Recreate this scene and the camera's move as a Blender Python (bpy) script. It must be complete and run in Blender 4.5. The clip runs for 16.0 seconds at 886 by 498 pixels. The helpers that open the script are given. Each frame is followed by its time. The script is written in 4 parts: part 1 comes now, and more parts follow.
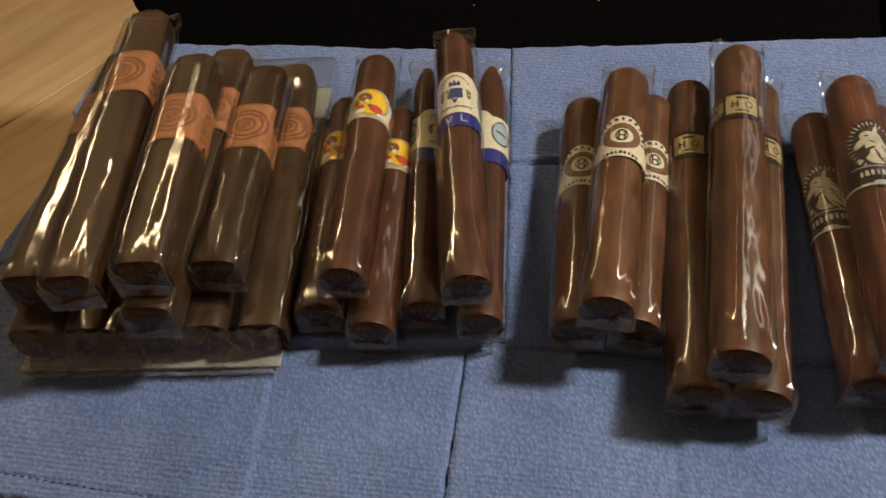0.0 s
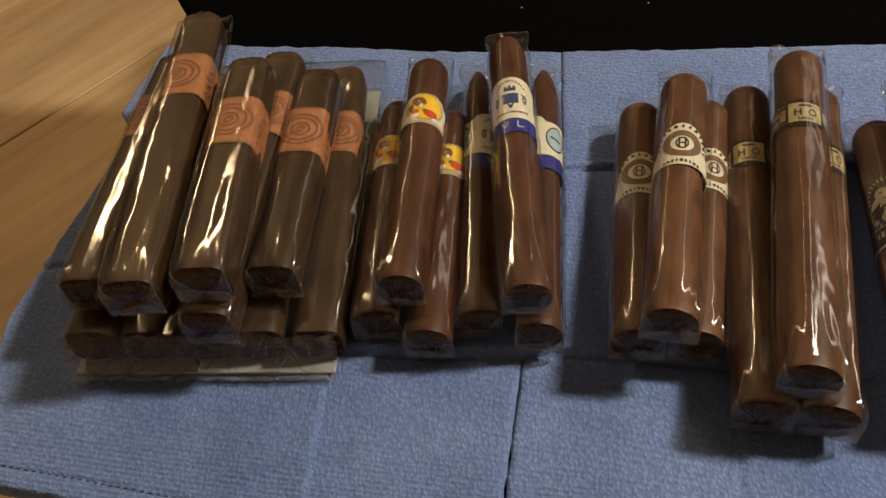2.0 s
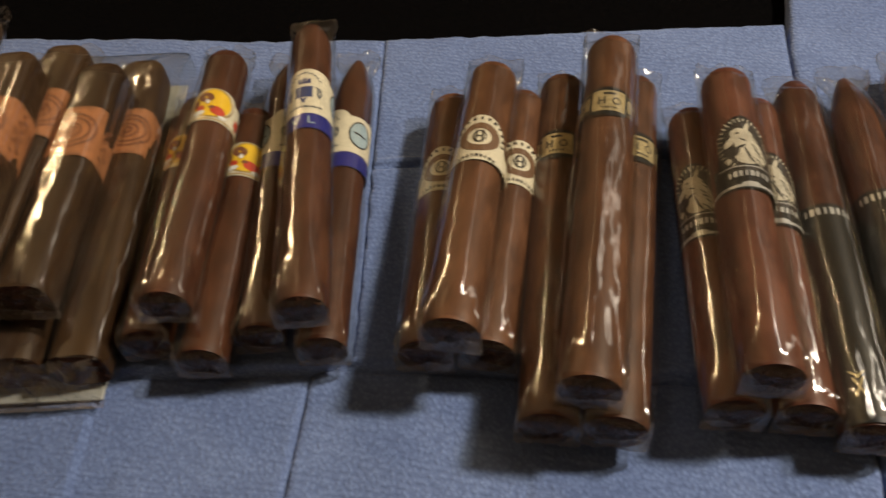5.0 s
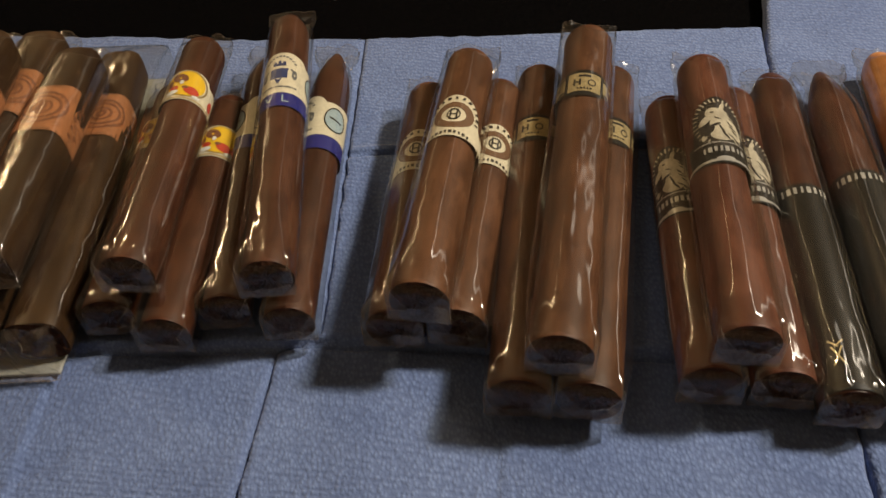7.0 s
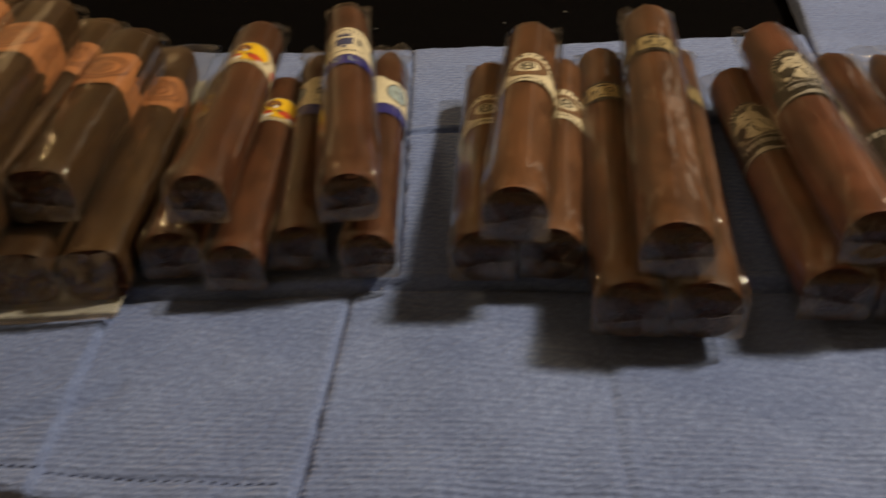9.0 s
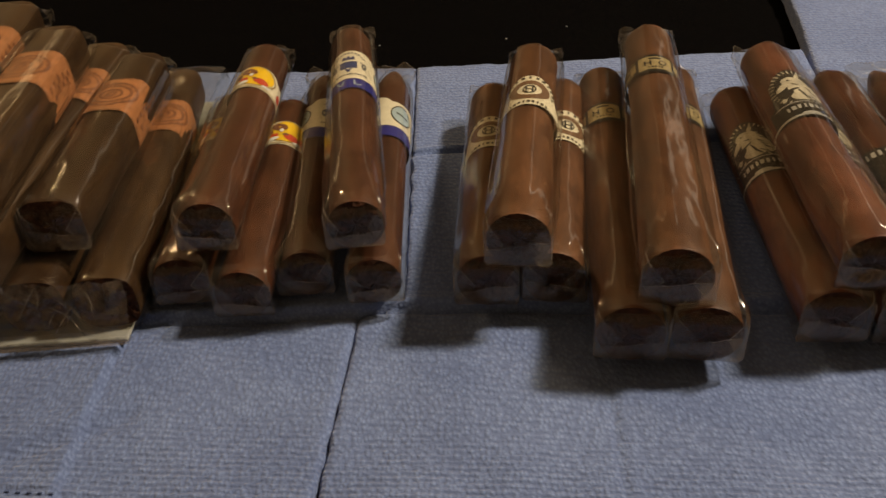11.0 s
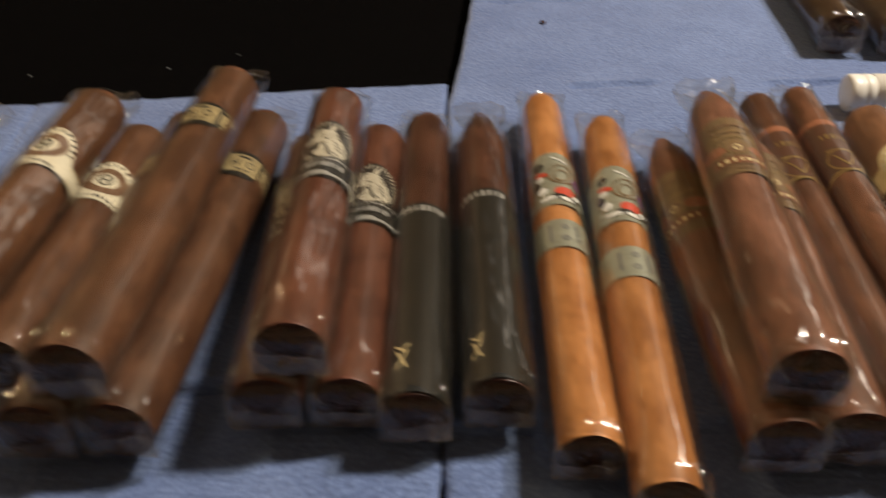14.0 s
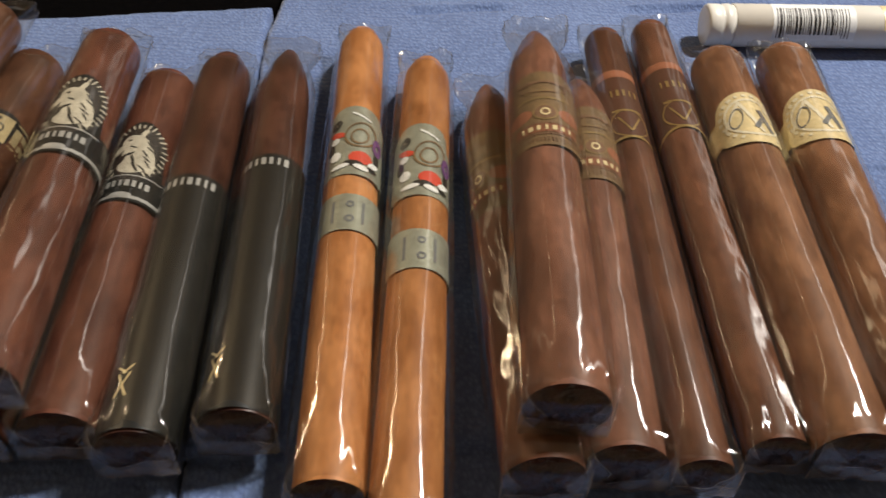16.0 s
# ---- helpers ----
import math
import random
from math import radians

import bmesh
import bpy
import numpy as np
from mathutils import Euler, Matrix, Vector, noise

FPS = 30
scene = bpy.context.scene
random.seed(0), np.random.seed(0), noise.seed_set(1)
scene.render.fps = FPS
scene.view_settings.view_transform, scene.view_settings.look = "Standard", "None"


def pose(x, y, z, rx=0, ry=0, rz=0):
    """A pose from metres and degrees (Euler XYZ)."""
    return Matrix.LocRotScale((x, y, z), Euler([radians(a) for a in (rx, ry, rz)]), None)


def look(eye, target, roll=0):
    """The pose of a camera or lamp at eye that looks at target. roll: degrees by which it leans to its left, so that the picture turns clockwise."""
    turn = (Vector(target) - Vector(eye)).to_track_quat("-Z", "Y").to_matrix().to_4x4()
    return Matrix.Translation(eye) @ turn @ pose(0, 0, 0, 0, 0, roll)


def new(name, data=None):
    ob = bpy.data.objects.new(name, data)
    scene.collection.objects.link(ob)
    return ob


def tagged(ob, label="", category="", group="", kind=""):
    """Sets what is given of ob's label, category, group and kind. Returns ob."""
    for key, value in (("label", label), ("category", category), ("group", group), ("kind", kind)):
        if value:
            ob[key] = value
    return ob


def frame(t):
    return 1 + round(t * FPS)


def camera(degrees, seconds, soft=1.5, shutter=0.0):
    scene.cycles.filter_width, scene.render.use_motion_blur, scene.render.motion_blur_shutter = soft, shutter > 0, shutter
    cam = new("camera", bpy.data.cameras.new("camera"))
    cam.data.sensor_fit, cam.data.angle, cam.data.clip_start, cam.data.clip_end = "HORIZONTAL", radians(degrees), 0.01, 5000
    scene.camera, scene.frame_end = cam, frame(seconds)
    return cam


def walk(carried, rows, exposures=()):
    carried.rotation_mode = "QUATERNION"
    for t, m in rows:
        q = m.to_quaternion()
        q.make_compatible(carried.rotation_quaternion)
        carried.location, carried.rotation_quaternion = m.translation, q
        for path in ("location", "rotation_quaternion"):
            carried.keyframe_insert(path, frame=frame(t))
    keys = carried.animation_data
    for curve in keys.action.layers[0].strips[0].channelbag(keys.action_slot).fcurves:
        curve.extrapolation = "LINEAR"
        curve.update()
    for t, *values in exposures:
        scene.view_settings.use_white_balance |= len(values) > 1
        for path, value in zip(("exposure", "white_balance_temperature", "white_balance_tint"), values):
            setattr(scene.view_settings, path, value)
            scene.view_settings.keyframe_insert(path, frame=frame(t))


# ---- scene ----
cam = camera(55.9, 16.0, 1.5, 0.9)
PATH = [
    (0, (0.0003, 0.0000, 0.2637), (0.0003, 0.1963, 0.0368), -7.00),
    (0.5, (-0.0055, -0.0004, 0.2652), (-0.0076, 0.1964, 0.0389), -7.06),
    (1, (-0.0091, -0.0015, 0.2604), (-0.0128, 0.1958, 0.0345), -6.99),
    (1.5, (-0.0120, 0.0008, 0.2644), (-0.0169, 0.1975, 0.0380), -7.30),
    (2, (-0.0132, 0.0060, 0.2651), (-0.0205, 0.2021, 0.0382), -7.97),
    (2.5, (-0.0096, 0.0077, 0.2589), (-0.0136, 0.2031, 0.0313), -7.31),
    (3, (-0.0011, 0.0083, 0.2593), (-0.0007, 0.2031, 0.0312), -7.20),
    (3.5, (0.0106, 0.0078, 0.2580), (0.0166, 0.2018, 0.0293), -6.86),
    (4, (0.0257, 0.0085, 0.2542), (0.0368, 0.2008, 0.0242), -6.47),
    (4.5, (0.0367, 0.0186, 0.2477), (0.0499, 0.2113, 0.0182), -5.81),
    (5, (0.0426, 0.0204, 0.2467), (0.0567, 0.2112, 0.0156), -5.05),
    (5.2, (0.0464, 0.0193, 0.2453), (0.0633, 0.2093, 0.0138), -4.40),
    (7.3, (0.0463, -0.0076, 0.2112), (0.0672, 0.2064, 0.0021), -3.51),
    (7.5, (0.0409, -0.0150, 0.2002), (0.0695, 0.2152, 0.0099), -3.85),
    (8, (0.0319, -0.0198, 0.1707), (0.0737, 0.2247, 0.0020), -2.59),
    (8.5, (0.0230, -0.0256, 0.1613), (0.0650, 0.2163, -0.0112), -1.55),
    (9, (0.0056, -0.0275, 0.1604), (0.0385, 0.2133, -0.0156), -2.68),
    (9.2, (-0.0003, -0.0289, 0.1624), (0.0297, 0.2122, -0.0135), -3.11),
    (11.3, (0.0097, -0.0270, 0.1689), (0.0419, 0.2144, -0.0064), -3.55),
    (11.5, (0.0207, -0.0276, 0.1669), (0.0582, 0.2145, -0.0061), -3.07),
    (12, (0.0496, -0.0307, 0.1684), (0.0901, 0.2107, -0.0051), -3.94),
    (12.5, (0.0754, -0.0286, 0.1712), (0.1231, 0.2101, -0.0041), -3.52),
    (13, (0.0924, -0.0245, 0.1703), (0.1357, 0.2132, -0.0075), -3.63),
    (13.5, (0.1236, -0.0246, 0.1803), (0.1720, 0.2143, 0.0053), -3.76),
    (14, (0.1450, -0.0265, 0.1731), (0.2033, 0.2078, -0.0048), -0.68),
    (14.5, (0.1694, -0.0133, 0.1651), (0.2380, 0.2123, -0.0205), 0.64),
    (15, (0.1861, -0.0034, 0.1630), (0.2596, 0.2139, -0.0303), 2.10),
    (15.5, (0.1951, -0.0025, 0.1716), (0.2658, 0.2069, -0.0313), 2.17),
    (16, (0.2044, 0.0021, 0.1770), (0.2739, 0.2039, -0.0338), 2.06),
]
EXPOSURES = [(0.0, -0.15, 6900, 10), (5.2, -0.2, 7100, 10), (8.0, -0.18, 7500, 10), (9.0, -0.24, 8400, 11), (11.5, -0.1, 8300, 11), (12.5, 0.06, 8200, 11), (14.0, -0.12, 7000, 11), (16.0, -0.10, 6250, 10)]
walk(cam, [(t, look(eye, target, roll)) for t, eye, target, roll in PATH], EXPOSURES)

# ---- light: a warm lamp high behind on one side, a ceiling lamp on the other, in a dim room ----
world = bpy.data.worlds.new("room_dark")
scene.world = world
world.use_nodes = True
world.node_tree.nodes["Background"].inputs[0].default_value = (0.9, 0.95, 1.0, 1)
world.node_tree.nodes["Background"].inputs[1].default_value = 0.02


def lamp(name, eye, target, size, tall, watts, colour):
    data = bpy.data.lights.new(name, "AREA")
    data.shape, data.size, data.size_y, data.energy, data.color = "ELLIPSE", size, tall, watts, colour
    ob = new(name, data)
    ob.matrix_world = look(eye, target)
    return ob


lamp("ceiling_lamp_light", (1.05, 0.32, 1.18), (0.15, 0.2, 0), 0.14, 0.14, 33.5, (1.0, 0.905, 0.79))
lamp("far_lamp_light", (-1.09, 1.99, 1.78), (-0.03, 0.22, 0), 0.18, 0.34, 15.0, (1.0, 0.73, 0.42))

# ---- materials ----


class Nodes:
    """A short way to write node trees."""

    def __init__(self, name):
        self.mat = bpy.data.materials.new(name)
        self.mat.use_nodes = True
        self.tree = self.mat.node_tree
        self.tree.nodes.clear()
        self.out = self.add("ShaderNodeOutputMaterial")

    def add(self, kind, **values):
        n = self.tree.nodes.new(kind)
        for key, value in values.items():
            setattr(n, key, value)
        return n

    def link(self, a, b):
        self.tree.links.new(a, b)

    def coords(self, scale, offset=True):
        tc = self.add("ShaderNodeTexCoord")
        mp = self.add("ShaderNodeMapping")
        mp.inputs["Scale"].default_value = scale
        self.link(tc.outputs["Object"], mp.inputs["Vector"])
        if offset:
            info = self.add("ShaderNodeObjectInfo")
            mul = self.add("ShaderNodeMath", operation="MULTIPLY")
            mul.inputs[1].default_value = 37.0
            self.link(info.outputs["Random"], mul.inputs[0])
            self.link(mul.outputs[0], mp.inputs["Location"])
        return mp.outputs["Vector"]

    def noise(self, vec, scale, detail=4.0, rough=0.55):
        n = self.add("ShaderNodeTexNoise")
        n.inputs["Scale"].default_value, n.inputs["Detail"].default_value, n.inputs["Roughness"].default_value = scale, detail, rough
        self.link(vec, n.inputs["Vector"])
        return n.outputs["Fac"]

    def ramp(self, fac, *stops):
        r = self.add("ShaderNodeValToRGB")
        el = r.color_ramp.elements
        while len(el) < len(stops):
            el.new(0.5)
        for e, (p, c) in zip(el, stops):
            e.position, e.color = p, (*c, 1) if len(c) == 3 else c
        self.link(fac, r.inputs["Fac"])
        return r.outputs["Color"]

    def mix(self, fac, a, b, how="MIX"):
        m = self.add("ShaderNodeMixRGB", blend_type=how)
        for v, s in ((fac, 0), (a, 1), (b, 2)):
            if isinstance(v, (int, float)):
                m.inputs[s].default_value = v
            elif isinstance(v, tuple):
                m.inputs[s].default_value = (*v, 1)
            else:
                self.link(v, m.inputs[s])
        return m.outputs[0]

    def bump(self, height, strength, dist):
        b = self.add("ShaderNodeBump")
        b.inputs["Strength"].default_value, b.inputs["Distance"].default_value = strength, dist
        self.link(height, b.inputs["Height"])
        return b.outputs["Normal"]

    def surface(self, colour, rough=0.6, metal=0.0, normal=None, spec=0.5, **more):
        p = self.add("ShaderNodeBsdfPrincipled")
        for v, s in ((colour, "Base Color"), (rough, "Roughness"), (metal, "Metallic"), (normal, "Normal"), (spec, "Specular IOR Level")):
            if v is None:
                continue
            if isinstance(v, tuple):
                p.inputs[s].default_value = (*v, 1)
            elif isinstance(v, (int, float)):
                p.inputs[s].default_value = v
            else:
                self.link(v, p.inputs[s])
        for k, v in more.items():
            p.inputs[k.replace("_", " ")].default_value = v
        self.link(p.outputs[0], self.out.inputs[0])
        return self.mat


def leaf(name, dark, light, rough=0.5):
    """A tobacco wrapper leaf: long soft streaks, cloudy patches, fine veins."""
    n = Nodes(name)
    v = n.coords((1, 0.16, 1))
    streak = n.noise(v, 330, 5, 0.6)
    cloud = n.noise(n.coords((1, 0.45, 1)), 105, 5, 0.6)
    fine = n.noise(n.coords((1, 0.6, 1)), 620, 4, 0.65)
    base = n.ramp(cloud, (0.40, dark), (0.62, light))
    tone = n.ramp(streak, (0.30, (0.83, 0.81, 0.79)), (0.52, (1, 1, 1)), (0.78, (1.10, 1.09, 1.08)))
    col = n.mix(1.0, base, tone, "MULTIPLY")
    wave = n.add("ShaderNodeTexWave", wave_type="BANDS", bands_direction="DIAGONAL")
    wave.inputs["Scale"].default_value, wave.inputs["Distortion"].default_value, wave.inputs["Detail"].default_value = 26, 9, 3
    n.link(n.coords((1, 0.55, 0.5)), wave.inputs["Vector"])
    vein = n.ramp(wave.outputs["Fac"], (0.0, (0.72, 0.70, 0.68)), (0.06, (1, 1, 1)))
    col = n.mix(0.25, col, vein, "MULTIPLY")
    speck = n.ramp(fine, (0.35, (0.72, 0.70, 0.68)), (0.6, (1.10, 1.10, 1.10)))
    col = n.mix(0.6, col, speck, "MULTIPLY")
    info = n.add("ShaderNodeObjectInfo")
    col = n.mix(0.8, col, n.ramp(info.outputs["Random"], (0.0, (0.80, 0.78, 0.77)), (1.0, (1.10, 1.10, 1.10))), "MULTIPLY")
    height = n.mix(0.5, streak, fine)
    return n.surface(col, rough, normal=n.bump(height, 0.25, 0.0003), spec=0.25)


def paper(name, colour, rough=0.55, metal=0.0, print_scale=900.0, amount=0.12, spec=0.4):
    n = Nodes(name)
    f = n.noise(n.coords((1, 1, 1)), print_scale, 3, 0.6)
    g = n.noise(n.coords((1, 1, 1)), 160, 3, 0.5)
    lo = tuple(c * (1 - 1.6 * amount) for c in colour)
    hi = tuple(min(1, c * (1 + amount)) for c in colour)
    col = n.mix(0.5, n.ramp(f, (0.3, lo), (0.7, hi)), n.ramp(g, (0.3, lo), (0.7, hi)))
    return n.surface(col, rough, metal, n.bump(f, 0.12, 0.0002), spec)


def film(name, tint, gloss=0.055, haze=0.0, crinkle=0.5, base=0.05, stretch=0.0):
    """Cellophane: clear, with a mirror-like sheen that grows at grazing angles; haze for its folded ends."""
    n = Nodes(name)
    a = n.noise(n.coords((1, 0.05, 1)), 230, 2, 0.5)
    b = n.noise(n.coords((1, 0.30, 1)), 120, 3, 0.5)
    crease = n.add("ShaderNodeTexVoronoi", feature="DISTANCE_TO_EDGE")
    crease.inputs["Scale"].default_value = 105
    n.link(n.coords((1, 0.07, 1)), crease.inputs["Vector"])
    fold = n.ramp(crease.outputs["Distance"], (0.0, (0, 0, 0)), (0.10, (1, 1, 1)))
    ripple = n.noise(n.coords((0.22, 1, 0.22)), 300, 2, 0.5)
    nor = n.bump(n.mix(0.30, n.mix(0.22, n.mix(0.5, a, b), fold), ripple), crinkle, 0.0013)
    clear = n.add("ShaderNodeBsdfTransparent")
    clear.inputs[0].default_value = (*tint, 1)
    body = clear.outputs[0]
    if haze:
        milk = n.add("ShaderNodeBsdfTranslucent")
        milk.inputs[0].default_value = (0.40, 0.335, 0.285, 1)
        dif = n.add("ShaderNodeBsdfDiffuse")
        dif.inputs[0].default_value = (0.40, 0.335, 0.285, 1)
        both = n.add("ShaderNodeMixShader")
        n.link(milk.outputs[0], both.inputs[1]), n.link(dif.outputs[0], both.inputs[2])
        m = n.add("ShaderNodeMixShader")
        fac = n.ramp(b, (0.3, (haze * 0.4,) * 3), (0.7, (min(1, haze * 1.6),) * 3))
        n.link(fac, m.inputs[0]), n.link(body, m.inputs[1]), n.link(both.outputs[0], m.inputs[2])
        body = m.outputs[0]
    shine = n.add("ShaderNodeBsdfGlossy")
    shine.inputs["Roughness"].default_value = gloss
    shine.inputs["Color"].default_value = (1, 1, 1, 1)
    shine.inputs["Anisotropy"].default_value = stretch
    shine.inputs["Rotation"].default_value = 0.0
    grain = n.add("ShaderNodeTangent", direction_type="RADIAL", axis="Y")
    n.link(grain.outputs[0], shine.inputs["Tangent"])
    n.link(nor, shine.inputs["Normal"])
    facing = n.add("ShaderNodeLayerWeight")
    facing.inputs["Blend"].default_value = 0.5
    n.link(nor, facing.inputs["Normal"])
    power = n.add("ShaderNodeMath", operation="POWER")
    power.inputs[1].default_value = 5.0
    n.link(facing.outputs["Facing"], power.inputs[0])
    sheen = n.add("ShaderNodeMath", operation="MULTIPLY_ADD")
    sheen.inputs[1].default_value, sheen.inputs[2].default_value = 0.75, base
    n.link(power.outputs[0], sheen.inputs[0])
    mx = n.add("ShaderNodeMixShader")
    n.link(sheen.outputs[0], mx.inputs[0]), n.link(body, mx.inputs[1]), n.link(shine.outputs[0], mx.inputs[2])
    n.link(mx.outputs[0], n.out.inputs[0])
    return n.mat


def towelling():
    """Blue huck towelling: a nubbly weave of small raised floats, faded in patches."""
    n = Nodes("blue_towelling")
    v = n.coords((1, 1, 1), False)
    warp = n.add("ShaderNodeMapping")
    warp.inputs["Rotation"].default_value = (0, 0, radians(12))
    warp.inputs["Scale"].default_value = (1, 0.62, 1)
    n.link(v, warp.inputs["Vector"])
    cell = n.add("ShaderNodeTexVoronoi", feature="F1")
    cell.inputs["Scale"].default_value, cell.inputs["Randomness"].default_value = 820, 0.9
    n.link(warp.outputs[0], cell.inputs["Vector"])
    rib = n.add("ShaderNodeTexWave", wave_type="BANDS", bands_direction="Y")
    rib.inputs["Scale"].default_value, rib.inputs["Distortion"].default_value, rib.inputs["Detail"].default_value = 190, 1.2, 2
    rib.inputs["Detail Scale"].default_value = 3
    n.link(warp.outputs[0], rib.inputs["Vector"])
    soft = n.noise(v, 26, 5, 0.6)
    mid = n.noise(v, 420, 3, 0.6)
    patch = n.noise(v, 9, 3, 0.5)
    base = n.ramp(patch, (0.3, (0.122, 0.182, 0.360)), (0.7, (0.152, 0.222, 0.415)))
    base = n.mix(0.5, base, n.ramp(soft, (0.3, (0.72, 0.74, 0.78)), (0.7, (1.2, 1.18, 1.12))), "MULTIPLY")
    base = n.mix(0.55, base, n.ramp(cell.outputs["Distance"], (0.15, (1.18, 1.18, 1.16)), (0.62, (0.60, 0.60, 0.66))), "MULTIPLY")
    base = n.mix(0.35, base, n.ramp(mid, (0.3, (0.65, 0.66, 0.7)), (0.7, (1.3, 1.28, 1.25))), "MULTIPLY")
    # a ribbed border along the near side; shadow between ribs is put into the colour
    tilt = n.add("ShaderNodeMapping")
    tilt.inputs["Rotation"].default_value = (0, 0, radians(14))
    n.link(v, tilt.inputs["Vector"])
    cut = n.add("ShaderNodeSeparateXYZ")
    n.link(tilt.outputs[0], cut.inputs[0])
    border = n.ramp(cut.outputs["Y"], (0.112, (1, 1, 1)), (0.140, (0, 0, 0)))
    cord = n.add("ShaderNodeTexWave", wave_type="BANDS", bands_direction="Y")
    cord.inputs["Scale"].default_value, cord.inputs["Distortion"].default_value, cord.inputs["Detail"].default_value, cord.inputs["Detail Scale"].default_value = 165, 2.6, 3, 3.5
    n.link(tilt.outputs[0], cord.inputs["Vector"])
    band = n.mix(border, (1, 1, 1), n.ramp(cord.outputs["Fac"], (0.2, (0.62, 0.62, 0.66)), (0.7, (1.02, 1.02, 1.02))))
    base = n.mix(0.28, base, band, "MULTIPLY")
    inv = n.add("ShaderNodeInvert")
    n.link(cell.outputs["Distance"], inv.inputs["Color"])
    h = n.mix(0.2, inv.outputs[0], rib.outputs["Fac"])
    h = n.mix(0.5, h, mid)
    h = n.mix(0.20, h, n.mix(border, (0.5, 0.5, 0.5), cord.outputs["Fac"]))
    return n.surface(base, 0.95, normal=n.bump(h, 0.95, 0.0011), spec=0.12, Sheen_Weight=0.25, Sheen_Roughness=0.5)


def planks():
    n = Nodes("oak_floorboard")
    v = n.coords((0.35, 5.0, 1))
    g = n.noise(v, 7, 6, 0.62)
    h = n.noise(n.coords((1.2, 4.0, 1)), 2.2, 4, 0.5)
    info = n.add("ShaderNodeObjectInfo")
    base = n.ramp(g, (0.22, (0.47, 0.315, 0.165)), (0.5, (0.60, 0.425, 0.245)), (0.8, (0.70, 0.53, 0.33)))
    base = n.mix(0.6, base, n.ramp(h, (0.3, (0.62, 0.58, 0.52)), (0.7, (1.2, 1.18, 1.12))), "MULTIPLY")
    base = n.mix(0.5, base, n.ramp(info.outputs["Random"], (0, (0.75, 0.74, 0.72)), (1, (1.15, 1.14, 1.1))), "MULTIPLY")
    return n.surface(base, 0.42, normal=n.bump(g, 0.15, 0.002), spec=0.4)


def plain(name, colour, rough, amount=0.15, scale=40.0, bump=0.1, spec=0.5, metal=0.0):
    n = Nodes(name)
    f = n.noise(n.coords((1, 1, 1), False), scale, 5, 0.6)
    lo, hi = tuple(c * (1 - amount) for c in colour), tuple(c * (1 + amount) for c in colour)
    return n.surface(n.ramp(f, (0.3, lo), (0.7, hi)), rough, metal, n.bump(f, bump, 0.001), spec)


def tobacco():
    n = Nodes("cut_tobacco")
    c = n.add("ShaderNodeTexVoronoi", feature="F1")
    c.inputs["Scale"].default_value = 620
    n.link(n.coords((1, 1, 1)), c.inputs["Vector"])
    f = n.noise(n.coords((1, 1, 1)), 420, 4, 0.65)
    base = n.mix(0.6, n.ramp(f, (0.3, (0.012, 0.0045, 0.0025)), (0.75, (0.085, 0.032, 0.015))), n.ramp(c.outputs["Distance"], (0.1, (0.5, 0.5, 0.5)), (0.7, (1.2, 1.1, 1.0))), "MULTIPLY")
    return n.surface(base, 0.85, normal=n.bump(n.mix(0.5, f, c.outputs["Distance"]), 0.9, 0.0012), spec=0.2)


LEAF = {
    "maduro": leaf("maduro_leaf", (0.0299, 0.0147, 0.0063), (0.0546, 0.0289, 0.0124)),
    "russet": leaf("russet_leaf", (0.0576, 0.0191, 0.0090), (0.1133, 0.0412, 0.0202)),
    "cocoa": leaf("cocoa_leaf", (0.0502, 0.0177, 0.0095), (0.0952, 0.0370, 0.0201)),
    "tan": leaf("tan_leaf", (0.0866, 0.0352, 0.0164), (0.1607, 0.0711, 0.0356)),
    "brown": leaf("brown_leaf", (0.0718, 0.0293, 0.0146), (0.1372, 0.0610, 0.0319)),
    "red": leaf("red_leaf", (0.0719, 0.0225, 0.0129), (0.1377, 0.0500, 0.0297)),
    "oily": leaf("oily_leaf", (0.0439, 0.0155, 0.0100), (0.0888, 0.0352, 0.0224), 0.4),
    "natural": leaf("natural_leaf", (0.3180, 0.1253, 0.0384), (0.4918, 0.2223, 0.0819)),
    "dusty": leaf("dusty_leaf", (0.1197, 0.0492, 0.0294), (0.2088, 0.0937, 0.0594)),
    "hazel": leaf("hazel_leaf", (0.1502, 0.0662, 0.0326), (0.2656, 0.1297, 0.0673)),
    "walnut": leaf("walnut_leaf", (0.0838, 0.0323, 0.0170), (0.1599, 0.0671, 0.0370)),
}
TOBACCO = tobacco()
FILM = film("cellophane", (0.95, 0.94, 0.905), 0.12, 0.010, 0.13, 0.088, 0.70)
FILM_FACE = film("end_cellophane", (0.93, 0.92, 0.89), 0.08, 0.03, 0.25, 0.028)
FILM_END = film("folded_cellophane", (0.86, 0.85, 0.82), 0.09, 0.25, 0.4, 0.045)
FILM_TUCK = film("tucked_cellophane", (0.92, 0.91, 0.88), 0.09, 0.06, 0.4, 0.04)
FILM_SLACK = film("slack_cellophane", (0.90, 0.89, 0.86), 0.11, 0.15, 0.4, 0.045)
FILM_SEAM = film("sealed_cellophane", (0.88, 0.88, 0.86), 0.10, 0.30, 0.5, 0.08)
# extra haze stands in for the gleam of film edges and creases
FILM_RIM = film("cellophane_rim", (0.88, 0.87, 0.84), 0.12, 0.45, 0.3)
TOWEL = towelling()
STITCH = plain("dark_stitch", (0.06, 0.09, 0.19), 0.9)
BLACK_TABLE = plain("black_lacquer", (0.0022, 0.0022, 0.0026), 0.5, 0.3, 60, 0.03, 0.05)
